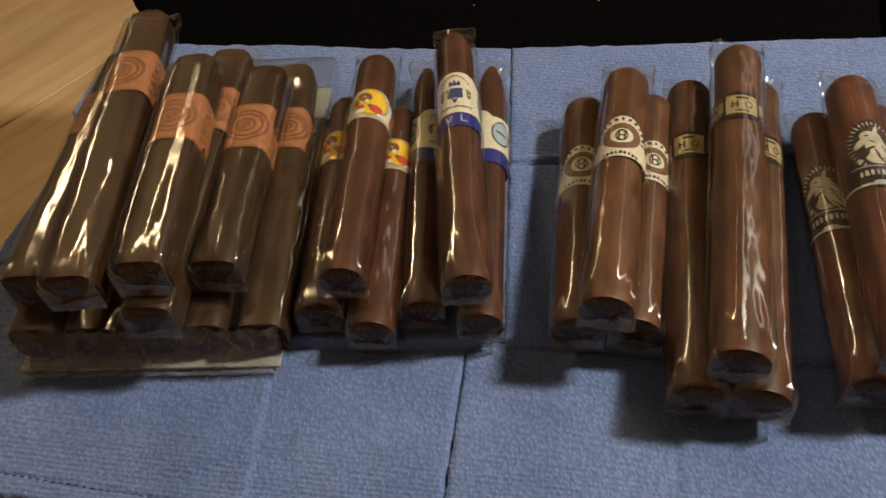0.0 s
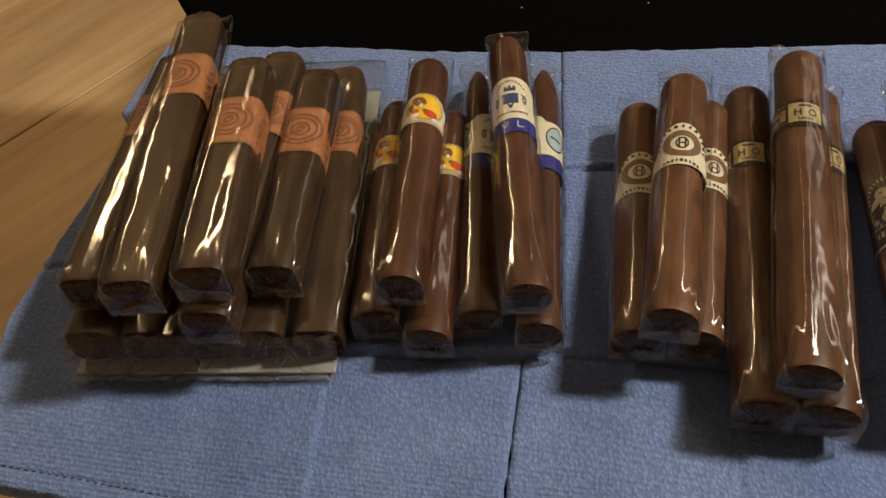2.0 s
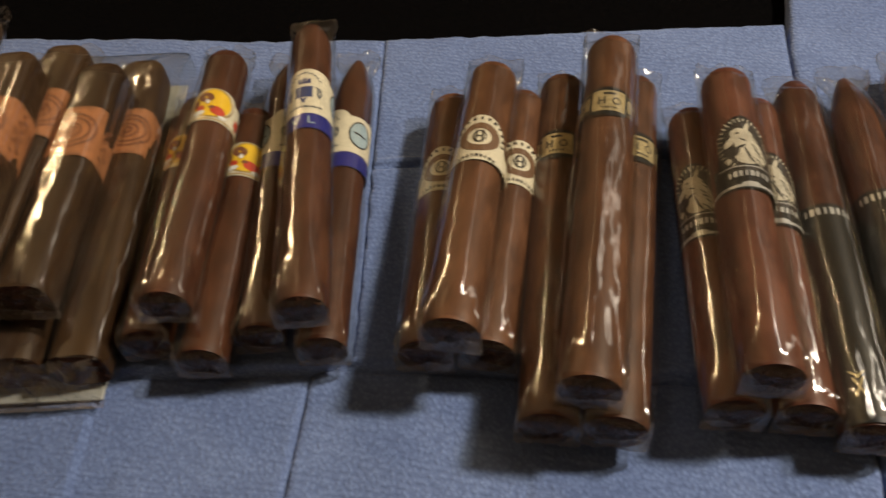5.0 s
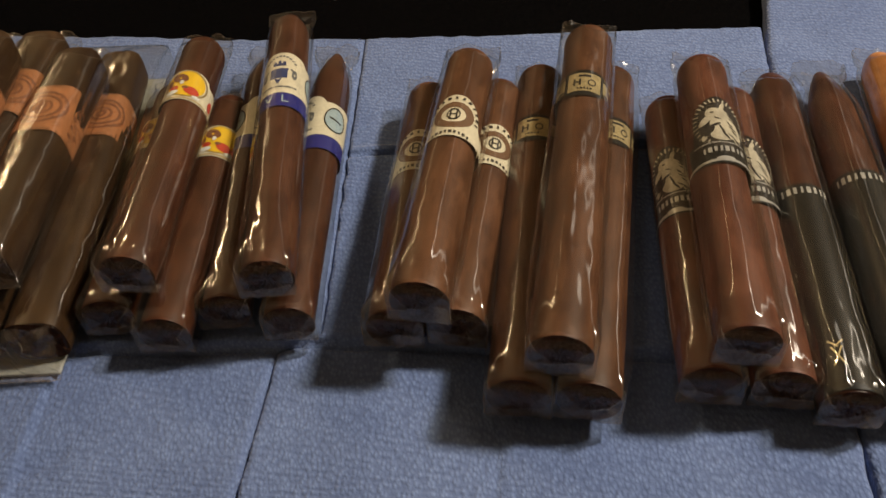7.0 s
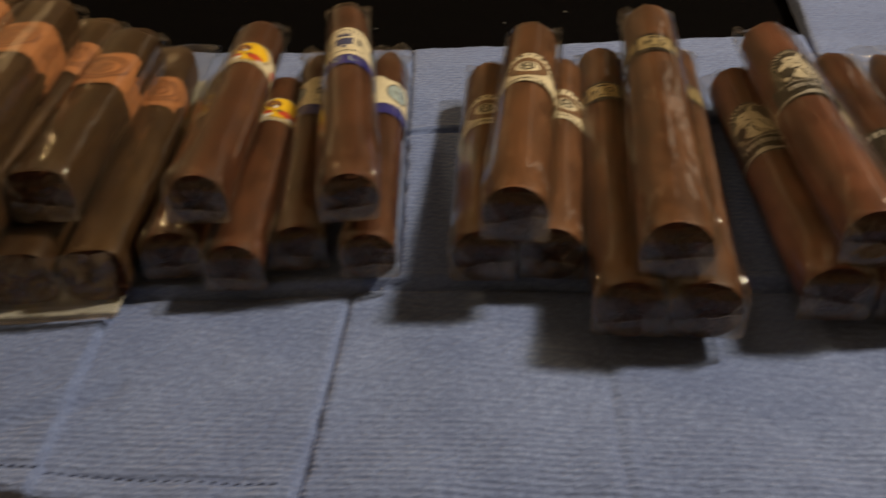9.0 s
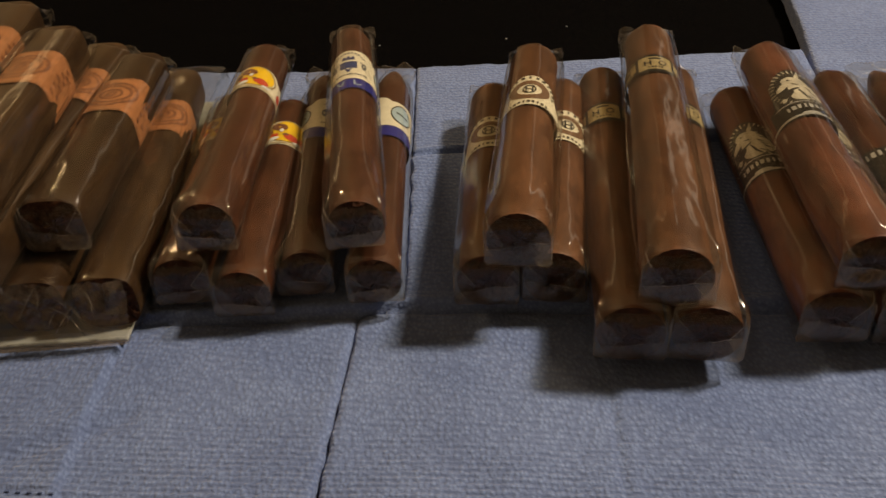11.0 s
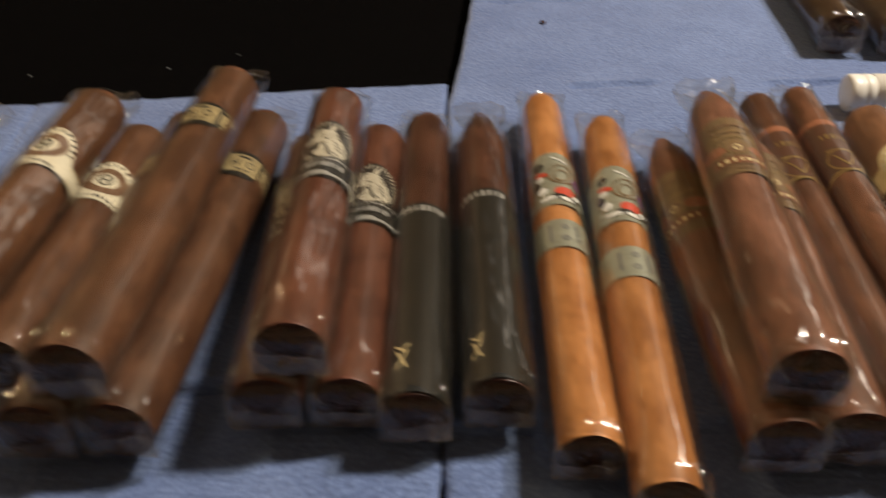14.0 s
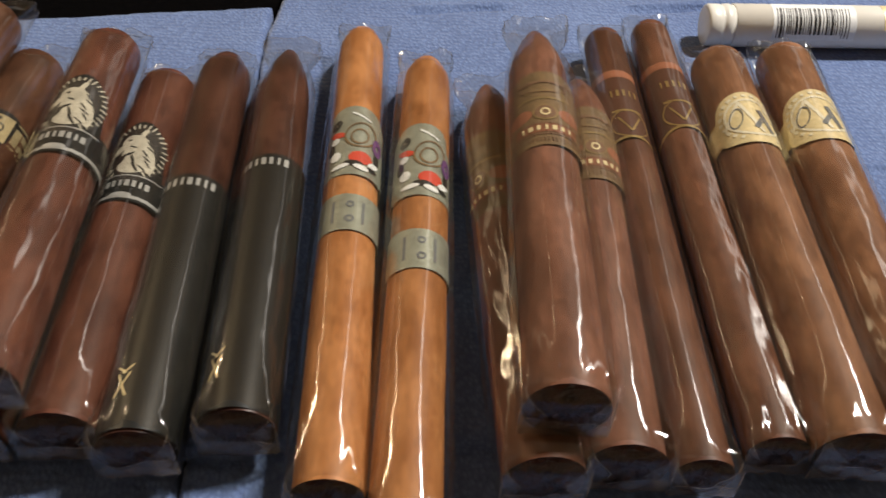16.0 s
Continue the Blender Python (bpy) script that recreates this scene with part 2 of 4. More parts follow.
BLACK_CLOTH = plain("black_cloth", (0.0020, 0.0019, 0.0021), 0.95, 0.35, 400, 0.3, 0.01)
PLANK = planks()
# pale room paint, chosen to throw fill and reflect in the cellophane
WALL = plain("wall_paint", (0.56, 0.52, 0.46), 0.8, 0.06, 6, 0.05)
CEIL = plain("ceiling_paint", (0.76, 0.74, 0.70), 0.9, 0.05, 6, 0.05)
CARD = paper("white_card", (0.36, 0.38, 0.37))
CREAM = paper("cream_paper", (0.70, 0.66, 0.52))
WHITE = paper("white_paper", (0.74, 0.76, 0.76))
TERRACOTTA = paper("orange_paper", (0.37, 0.150, 0.062), 0.6, 0, 700, 0.22)
SEPIA = paper("sepia_ink", (0.20, 0.075, 0.035), 0.6)
BROWNINK = paper("brown_ink", (0.16, 0.085, 0.045), 0.6)
BLACKINK = paper("black_ink", (0.016, 0.015, 0.014), 0.5)
BLACKPAPER = paper("black_paper", (0.012, 0.013, 0.0125), 0.40, 0, 500, 0.25, 0.3)
DARKGREY = paper("charcoal_ink", (0.032, 0.028, 0.024), 0.5, 0, 700, 0.3)
GREYINK = paper("grey_ink", (0.14, 0.15, 0.16), 0.5)
SILVERINK = paper("silver_ink", (0.50, 0.51, 0.50), 0.35, 0.4)
SKYINK = paper("pale_blue_ink", (0.34, 0.46, 0.52), 0.55)
NAVY = paper("navy_ink", (0.035, 0.055, 0.16), 0.5)
ROYAL = paper("royal_blue_paper", (0.022, 0.026, 0.21), 0.45)
YELLOW = paper("yellow_ink", (0.80, 0.52, 0.03), 0.5)
RED = paper("red_ink", (0.55, 0.06, 0.03), 0.5)
PURPLE = paper("purple_ink", (0.12, 0.05, 0.16), 0.5)
GOLD = paper("gold_foil", (0.62, 0.46, 0.19), 0.32, 0.75, 700, 0.2)
PALEGOLD = paper("pale_gold_paper", (0.70, 0.59, 0.34), 0.45, 0.12, 600, 0.15)
OLIVE = paper("olive_paper", (0.165, 0.105, 0.048), 0.55, 0, 500, 0.25)
WORNGOLD = paper("worn_gilt", (0.46, 0.38, 0.21), 0.38, 0.35, 600, 0.25)
DULLGOLD = paper("dull_gilt", (0.27, 0.19, 0.085), 0.45, 0.3, 600, 0.2)
IVORY = paper("ivory_ink", (0.50, 0.47, 0.38), 0.5, 0, 800, 0.25)
SAGE = paper("sage_foil", (0.38, 0.40, 0.33), 0.36, 0.45, 500, 0.2)
MAROON = paper("maroon_paper", (0.085, 0.034, 0.020), 0.45)
PEACH = paper("peach_ink", (0.30, 0.115, 0.06), 0.5)

# ---- small building blocks ----


def smooth(me):
    for p in me.polygons:
        p.use_smooth = True


def mesh_of(name, verts, faces, material, soft=True):
    me = bpy.data.meshes.new(name)
    me.from_pydata(verts, [], faces)
    me.materials.append(material)
    if soft:
        smooth(me)
    return me


def part(name, me, parent, label=""):
    ob = new(name, me)
    ob.parent = parent
    return tagged(ob, label)


def box(verts, faces, x0, x1, y0, y1, z0, z1):
    k = len(verts)
    verts += [(x, y, z) for z in (z0, z1) for y in (y0, y1) for x in (x0, x1)]
    faces += [tuple(k + i for i in f) for f in ((0, 2, 3, 1), (4, 5, 7, 6), (0, 1, 5, 4), (2, 6, 7, 3), (0, 4, 6, 2), (1, 3, 7, 5))]


def rounded_box(name, size, bevel, material, segments=2):
    bm = bmesh.new()
    bmesh.ops.create_cube(bm, size=1)
    bmesh.ops.scale(bm, vec=size, verts=bm.verts)
    bmesh.ops.bevel(bm, geom=list(bm.edges), offset=bevel, segments=segments, affect="EDGES", profile=0.5)
    me = bpy.data.meshes.new(name)
    bm.to_mesh(me)
    bm.free()
    me.materials.append(material)
    return me


def tube_mesh(name, rings, material, close=(True, True), soft=True):
    """rings: lists of points with equal length, joined into a skin."""
    k = len(rings[0])
    verts = [p for ring in rings for p in ring]
    faces = [(i * k + j, (i + 1) * k + j, (i + 1) * k + (j + 1) % k, i * k + (j + 1) % k) for i in range(len(rings) - 1) for j in range(k)]
    if close[0]:
        faces.append(tuple(range(k)))
    if close[1]:
        faces.append(tuple(reversed(range((len(rings) - 1) * k, len(rings) * k))))
    return mesh_of(name, verts, faces, material, soft)


# A cigar's own frame: head tip at the origin, foot along -y, up along z. phi is the angle from the top towards +x.


def rho(phi, press):
    return 1.0 / (abs(math.sin(phi)) ** press + abs(math.cos(phi)) ** press) ** (1 / press)


def head_radius(s, kind):
    """The share of the full radius at s metres from the head tip."""
    if kind == "torpedo":
        return min(1.0, 0.18 + 0.82 * math.sin(min(1.0, s / 0.034) * math.pi / 2) ** 0.85) if s > 0.0005 else 0.15
    if kind == "blunt":
        return min(1.0, 0.55 + 0.45 * math.sin(min(1.0, s / 0.014) * math.pi / 2)) if s > 0.0004 else 0.5
    if kind == "flat":
        return min(1.0, 0.70 + 0.30 * math.sqrt(min(1.0, s / 0.004)))
    t = min(1.0, s / 0.0085)
    return max(0.12, math.sqrt(max(0.0, 1 - (1 - t) ** 2.3)))


def cigar_body(length, r, kind, press, seed, material):
    rnd = random.Random(seed)
    a, b, c = (rnd.uniform(0, 6.28) for _ in range(3))
    stations = [0, 0.0004, 0.001, 0.002, 0.0035, 0.0055, 0.0085, 0.0095, 0.0101, 0.0145, 0.019, 0.024, 0.029, 0.034]
    stations += [0.034 + (length - 0.034) * i / 22 for i in range(1, 22)] + [length - 0.0006, length]
    rings = []
    for s in stations:
        base = r * head_radius(s, kind) * (1 - (0.010 if s > 0.0098 else 0))
        if s > length - 0.0003:
            base *= 0.985
        bend = 0.0006 * math.sin(s / length * math.pi + a)
        ring = []
        for j in range(28):
            phi = j / 28 * 2 * math.pi
            lump = 1 + 0.006 * math.sin(3 * phi + a + s * 60) + 0.005 * math.sin(s * 140 + b) + 0.004 * math.sin(5 * phi - s * 110 + c)
            q = base * rho(phi, press) * lump
            ring.append((q * math.sin(phi) + bend, -s, q * math.cos(phi)))
        rings.append(ring)
    return tube_mesh("body", rings, material, (True, False))


def cigar_foot(length, r, press, seed):
    rnd = random.Random(seed)
    verts, faces = [(0, -length + 0.0003, 0)], []
    for i in range(1, 7):
        for j in range(24):
            phi = j / 24 * 2 * math.pi
            q = r * 0.985 * rho(phi, press) * i / 6
            verts.append((q * math.sin(phi), -length + rnd.uniform(-0.0007, 0.0006) * (i < 6), q * math.cos(phi)))
    for j in range(24):
        faces.append((0, 1 + (j + 1) % 24, 1 + j))
    for i in range(5):
        for j in range(24):
            k, m = 1 + i * 24, (j + 1) % 24
            faces.append((k + j, k + m, k + 24 + m, k + 24 + j))
    return mesh_of("foot", verts, faces, TOBACCO, False)


def panel_set(seed):
    """The flat panels that a cellophane tube falls into round a cigar: their directions, in radians."""
    rnd = random.Random(seed + 77)
    cuts, at = [], rnd.uniform(0, 1)
    while at < 2 * math.pi - 0.45:
        cuts.append(at)
        at += rnd.uniform(0.62, 1.12)
    return cuts


def panel_radius(phi, s, cuts, seed):
    """The radius of the panelled tube, 1 where a panel touches the cigar; the edges wander along it."""
    total = 0.0
    for i, c in enumerate(cuts):
        k = math.cos(phi - c - 0.16 * noise.noise(Vector((s * 16, i * 3.7, seed))))
        if k > 0.3:
            total += (k / (1.008 + 0.024 * noise.noise(Vector((s * 50, i * 5.1 + 2, seed))))) ** 30
    return min(1.16, total ** (-1 / 30)) if total > 0 else 1.16


def ridge(w):
    return 0.45 - 1.5 * abs(noise.noise(w))


def fold_line(v, length, foot_out):
    """How far the sleeve's end reaches at height v (0 bottom, 1 top): rounded over at the top."""
    return length + foot_out - 0.0022 * max(0.0, (v - 0.78) / 0.22) ** 2 - 0.0012 * max(0.0, (0.16 - v) / 0.16) ** 2


def cigar_sleeve(length, r, kind, press, seed, head_out, foot_out):
    """A cellophane tube: panelled round the cigar, pressed flat past the head, folded square over the foot."""
    rnd = random.Random(seed + 5)
    fat = r * 1.012 + 0.0006
    twist = rnd.uniform(-0.4, 0.4) * 0.001
    cuts = panel_set(seed)
    fins = (math.pi / 2 + rnd.uniform(-0.5, 0.25), -math.pi / 2 + rnd.uniform(-0.25, 0.5))
    rings, start, k, count = [], length - 0.004, 84, 110
    lift = 0.16

    def boxy(phi, n):
        return 1.0 / (abs(math.sin(phi)) ** n + abs(math.cos(phi)) ** n) ** (1 / n)

    for i in range(count):
        s = -head_out + (length + head_out - 0.005) * i / (count - 17) if i < count - 16 else length - 0.005 + (foot_out + 0.005) * (i - count + 17) / 16
        t = max(0.0, min(1.0, (s + 0.001) / 0.013))
        t = t * t * (3 - 2 * t)
        u = max(0.0, min(1.0, (s - length + 0.022) / 0.022)) ** 1.5
        low = 1 - lift * max(0.0, min(1.0, (s - length + 0.012) / 0.012)) ** 1.3
        hr = max(0.62, head_radius(max(s, 0.0), kind)) if kind != "round" else 1.0
        a = fat * (hr * t + (1 - t) * 1.04)
        b = fat * (hr * t + (1 - t) * 0.30)
        loose = 0.00022 + 0.00045 * u + 0.0010 * (1 - t)
        ring = []
        for j in range(k):
            phi = j / k * 2 * math.pi
            q = panel_radius(phi, s, cuts, seed) * (boxy(phi, press) if press > 2.2 else 1.0)
            q = q * t + (1 - t) * boxy(phi, 6)
            q = q * (1 - u) + u * boxy(phi, 8) * 0.985
            for f in fins:
                d = math.remainder(phi - f - 0.10 * noise.noise(Vector((s * 20, f, seed))), 2 * math.pi)
                q *= 1 + 0.085 * (1 - u) * t * math.exp(-(d / 0.11) ** 2)
            w = Vector((math.sin(phi) * 2.2 + seed * 7.3, s * 60 + seed * 3.1, math.cos(phi) * 2.2))
            d = loose * (ridge(w) + 0.6 * ridge(w * 2.3 + Vector((0, 0, 5))))
            pleat = noise.noise(Vector((math.sin(phi) * 3.6, s * 11 + seed * 1.7, math.cos(phi) * 3.6)))
            d += 0.00009 * pleat * (0.4 + 0.6 * t) + 0.00008
            x, z = (a * q + d) * math.sin(phi) + twist * u, (b * q + d) * math.cos(phi)
            y = -s
            if s < 0:
                y += 0.0022 * noise.noise(Vector((x * 160, seed * 2.3, 1))) * min(1.0, -s / head_out)
                z += 0.0024 * noise.noise(Vector((x * 210, s * 130, seed * 1.9))) * min(1.0, -s / head_out)
            if z < 0:
                z *= low
            ring.append((x, y, z))
        w = max(0.0, (s - start) / (length + foot_out - start))
        if w:
            zb = -fat * low
            curl = 1 - 0.20 * (1 - math.sqrt(max(0.0, 1 - w * w)))
            ring = [(x * (1 - 0.3 * (1 - curl)), -(start + w * (fold_line(max(0.0, min(1.0, (z - zb) / (fat - zb))), length, foot_out) - start)), z * curl if z > 0 else z) for x, y, z in ring]
        rings.append(ring)
    sleeve = tube_mesh("sleeve", rings, FILM, (False, False))
    # the folded end: a clear panel over the foot, tucked corners, a slanting hazy flap over its lower half
    verts, faces, kinds = [], [], []

    def grid(place, cols, rows, kind):
        k = len(verts)
        for i in range(cols + 1):
            for j in range(rows + 1):
                verts.append(place(-1 + 2 * i / cols, j / rows))
        for i in range(cols):
            for j in range(rows):
                q = k + i * (rows + 1) + j
                faces.append((q, q + rows + 1, q + rows + 2, q + 1))
                kinds.append(kind)

    wide, high, base = fat * 0.955, fat * 0.79, -fat * (1 - lift) * 0.97
    slope, top = rnd.uniform(-0.12, 0.12), rnd.uniform(0.34, 0.50)
    tuck = rnd.uniform(0.45, 0.75), rnd.uniform(0.45, 0.75)

    def sheet(x, v, out):
        d = 0.0010 * noise.noise(Vector((x * 2.4, v * 3, seed))) * (1 - x * x) + 0.0005 * ridge(Vector((x * 4.1, v * 4, seed + 3))) * (1 - abs(x))
        corner = 1 - 0.07 * max(0.0, abs(v - 0.5) * 2 - 0.75) / 0.25
        return (wide * x * corner + twist, -fold_line(v, length, foot_out) + d - out, base + (high - base) * v)

    def flap(x, g, out=0.0006):
        v = g * (top + slope * x)
        return sheet(x * (1 - 0.10 * g * g), v, out + 0.0005 * g * noise.noise(Vector((x * 3, g, seed + 7.5))))

    def corner(side, share):
        """A tucked triangle: tall at the side, running to a point inwards."""
        def place(x, g):
            f = (x + 1) / 2
            v = 0.5 + (g - 0.5) * (1 - f) * 0.96
            return sheet(side * (1 - f * share), v, 0.0003)
        return place

    grid(lambda x, g: sheet(x, g, 0), 14, 14, 0)
    grid(corner(-1, tuck[0]), 6, 6, 3)
    grid(corner(1, tuck[1]), 6, 6, 3)
    grid(flap, 12, 6, 1)
    # the doubled rims of the flap and of the corners: hazy strips drawn for their gleam
    lines = [[flap(-1 + i / 6, 1, 0.0007) for i in range(13)], [sheet(-1, i / 8, 0.0003) for i in range(8)], [sheet(1, i / 8, 0.0003) for i in range(8)], [flap(-1 + i / 6, 0, 0.0004) for i in range(13)]]
    for side, share in ((-1, tuck[0]), (1, tuck[1])):
        for edge in (0, 1):
            lines.append([corner(side, share)(-1 + i / 4, edge) for i in range(9)])
    for line in lines:
        k = len(verts)
        for x, y, z in line:
            for q in range(4):
                verts.append((x + 0.00014 * math.cos(q * math.pi / 2), y - 0.0001, z + 0.00014 * math.sin(q * math.pi / 2)))
        for i in range(len(line) - 1):
            for q in range(4):
                m = (q + 1) % 4
                faces.append((k + 4 * i + q, k + 4 * i + m, k + 4 * i + 4 + m, k + 4 * i + 4 + q))
                kinds.append(2)
    fold = mesh_of("sleeve_fold", verts, faces, FILM_FACE)
    for material in (FILM_END, FILM_RIM, FILM_TUCK):
        fold.materials.append(material)
    for p, kind in zip(fold.polygons, kinds):
        p.material_index = kind
    # the doubled rim of the open head end, a hazy strip drawn for its gleam
    loops = []
    for q in range(5):
        c, d = 0.00010 * math.cos(q * math.pi / 2), 0.00012 * math.sin(q * math.pi / 2)
        loops.append([(x * (1 + c / fat), y + d, z * (1 + c / fat)) for x, y, z in rings[0]])
    return sleeve, fold, tube_mesh("sleeve_rim", loops, FILM_RIM, (False, False))


class Wrap:
    """Flat shapes laid round a cigar: u is the arc in metres from the band's middle, s the way from the head."""

    def __init__(self, r, press, turn):
        self.r, self.press, self.turn = r, press, turn

    def at(self, u, s, lift):
        phi = self.turn + u / self.r
        q = self.r * rho(phi, self.press) * 1.018 + lift
        return (q * math.sin(phi), -s, q * math.cos(phi))

    def sheet(self, name, top, bottom, u0, u1, material, lift, cols=64, rows=4):
        verts, faces = [], []
        for i in range(cols + 1):
            u = u0 + (u1 - u0) * i / cols
            for j in range(rows + 1):
                verts.append(self.at(u, top(u) + (bottom(u) - top(u)) * j / rows, lift))
        for i in range(cols):
            for j in range(rows):
                k = i * (rows + 1) + j
                faces.append((k, k + 1, k + rows + 2, k + rows + 1))
        return mesh_of(name, verts, faces, material)

    def shapes(self, name, items, material, lift):
        """items: (kind, u, s, a, b, turn, inner): ovals, rings and bars, all in one colour."""
        verts, faces = [], []
        for kind, u, s, a, b, turn, inner in items:
            k, c, d = len(verts), math.cos(turn), math.sin(turn)
            if kind == "oval":
                seg, grid = 26, [max(inner, 0.02) + (1 - max(inner, 0.02)) * g / 3 for g in range(4)]
                pts = [(a * g * math.cos(t * 2 * math.pi / seg), b * g * math.sin(t * 2 * math.pi / seg)) for g in grid for t in range(seg)]
                fs = [(i * seg + j, i * seg + (j + 1) % seg, (i + 1) * seg + (j + 1) % seg, (i + 1) * seg + j) for i in range(3) for j in range(seg)]
            elif kind == "wedge":
                pts = [(-a, b), (-a * 0.3, b), (a * 0.4, b), (a, b), (a * 0.55, b * 0.1), (0.1 * a, -b), (-0.1 * a, -b), (-0.6 * a, 0.1 * b)]
                fs = [(0, 1, 7), (1, 2, 4, 7), (2, 3, 4), (7, 4, 5, 6)]
            else:
                m = max(2, int(abs(a) / 0.0012) + 1)
                pts = [(-a + 2 * a * i / m, y) for i in range(m + 1) for y in (-b, b)]
                fs = [(2 * i, 2 * i + 2, 2 * i + 3, 2 * i + 1) for i in range(m)]
            verts += [self.at(u + x * c - y * d, s + x * d + y * c, lift) for x, y in pts]
            faces += [tuple(k + i for i in reversed(f)) for f in fs]
        return mesh_of(name, verts, faces, material, False)


def bars_round(count, u, s, a, b, start, end, w, h):
    """Small bars set round an oval, standing for a line of small print."""
    out = []
    for i in range(count):
        t = start + (end - start) * i / max(1, count - 1)
        out.append(("bar", u + a * math.sin(t), s - b * math.cos(t), w * (0.7 + 0.5 * ((i * 7) % 3) / 2), h, t, 0))
    return out


def bars_line(count, u, s, width, w, h, bow=0.0):
    return [("bar", u - width / 2 + width * i / max(1, count - 1), s + bow * ((2 * i / max(1, count - 1) - 1) ** 2), w * (0.6 + 0.5 * ((i * 5) % 3) / 2), h, 0, 0) for i in range(count)]


def flat(v):
    return lambda u: v


def medal(edge, peak, half):
    """The edge of a band that swells to a round medallion."""
    return lambda u: edge + (peak - edge) * math.sqrt(max(0.0, 1 - (u / half) ** 2)) if abs(u) < half else edge


# ---- the bands, one function for each kind; s is where the band begins ----


def band_terracotta(w, s, ob):
    full = math.pi * w.r
    band = part("band", w.sheet("band", flat(s), flat(s + 0.027), -full, full, TERRACOTTA, 0.0002), ob, "orange paper band printed in sepia")
    items = [("oval", 0, s + 0.0135, 0.0088, 0.0095, 0, 0.90), ("oval", 0, s + 0.0135, 0.0068, 0.0072, 0, 0.86), ("oval", 0, s + 0.0135, 0.0040, 0.0042, 0, 0.78), ("oval", 0, s + 0.0135, 0.0017, 0.0026, 0.5, 0.4)]
    rnd = random.Random(3)
    for side in (-1, 1):
        for i in range(9):
            items.append(("oval", side * (0.0125 + 0.004 * rnd.random()), s + 0.004 + 0.0023 * i, 0.0007 + 0.0006 * rnd.random(), 0.0009, rnd.uniform(0, 3), 0.35))
            items.append(("bar", side * (0.0112 + 0.006 * rnd.random()), s + 0.003 + 0.0024 * i, 0.0009, 0.00022, rnd.uniform(0, 3), 0))
    items += bars_round(18, 0, s + 0.0135, 0.0078, 0.0084, -2.7, 2.7, 0.0005, 0.0004)
    part("print", w.shapes("print", items, SEPIA, 0.00032), band)
    for q in (0.0007, 0.0263):
        part("border", w.shapes("border", [("bar", 0, s + q, 0.024, 0.00018, 0, 0)], BROWNINK, 0.00032), band)


def band_yellow(w, s, ob):
    full = math.pi * w.r
    band = part("band", w.sheet("band", medal(s + 0.005, s, 0.0095), flat(s + 0.0185), -full, full, CREAM, 0.0002), ob, "cream band with yellow medallion")
    part("medallion", w.shapes("medallion", [("oval", 0.0005, s + 0.0085, 0.0074, 0.0076, 0, 0)], YELLOW, 0.00032), band)
    part("ring", w.shapes("ring", [("oval", 0.0005, s + 0.0085, 0.0086, 0.0083, 0, 0.92), ("bar", 0.0, s + 0.0176, 0.024, 0.00035, 0, 0)], GOLD, 0.0003), band)
    part("red_mark", w.shapes("red_mark", [("oval", 0.0030, s + 0.0128, 0.0030, 0.0023, 0.4, 0), ("oval", -0.0035, s + 0.0118, 0.0016, 0.0015, 0, 0), ("oval", 0.0125, s + 0.0135, 0.0016, 0.0028, 0, 0)], RED, 0.00042), band)
    part("dark_mark", w.shapes("dark_mark", [("oval", -0.0022, s + 0.0055, 0.0032, 0.0026, 0.6, 0.2), ("oval", -0.0055, s + 0.009, 0.0011, 0.0024, 0, 0), ("oval", 0.0005, s + 0.0112, 0.0012, 0.0009, 0, 0)], SEPIA, 0.00042), band)
    part("white_mark", w.shapes("white_mark", [("oval", -0.0036, s + 0.0146, 0.0022, 0.0013, -0.3, 0), ("oval", -0.0012, s + 0.0083, 0.0008, 0.0013, 0, 0), ("oval", 0.0052, s + 0.0158, 0.0016, 0.0009, 0, 0)], WHITE, 0.0005), band)


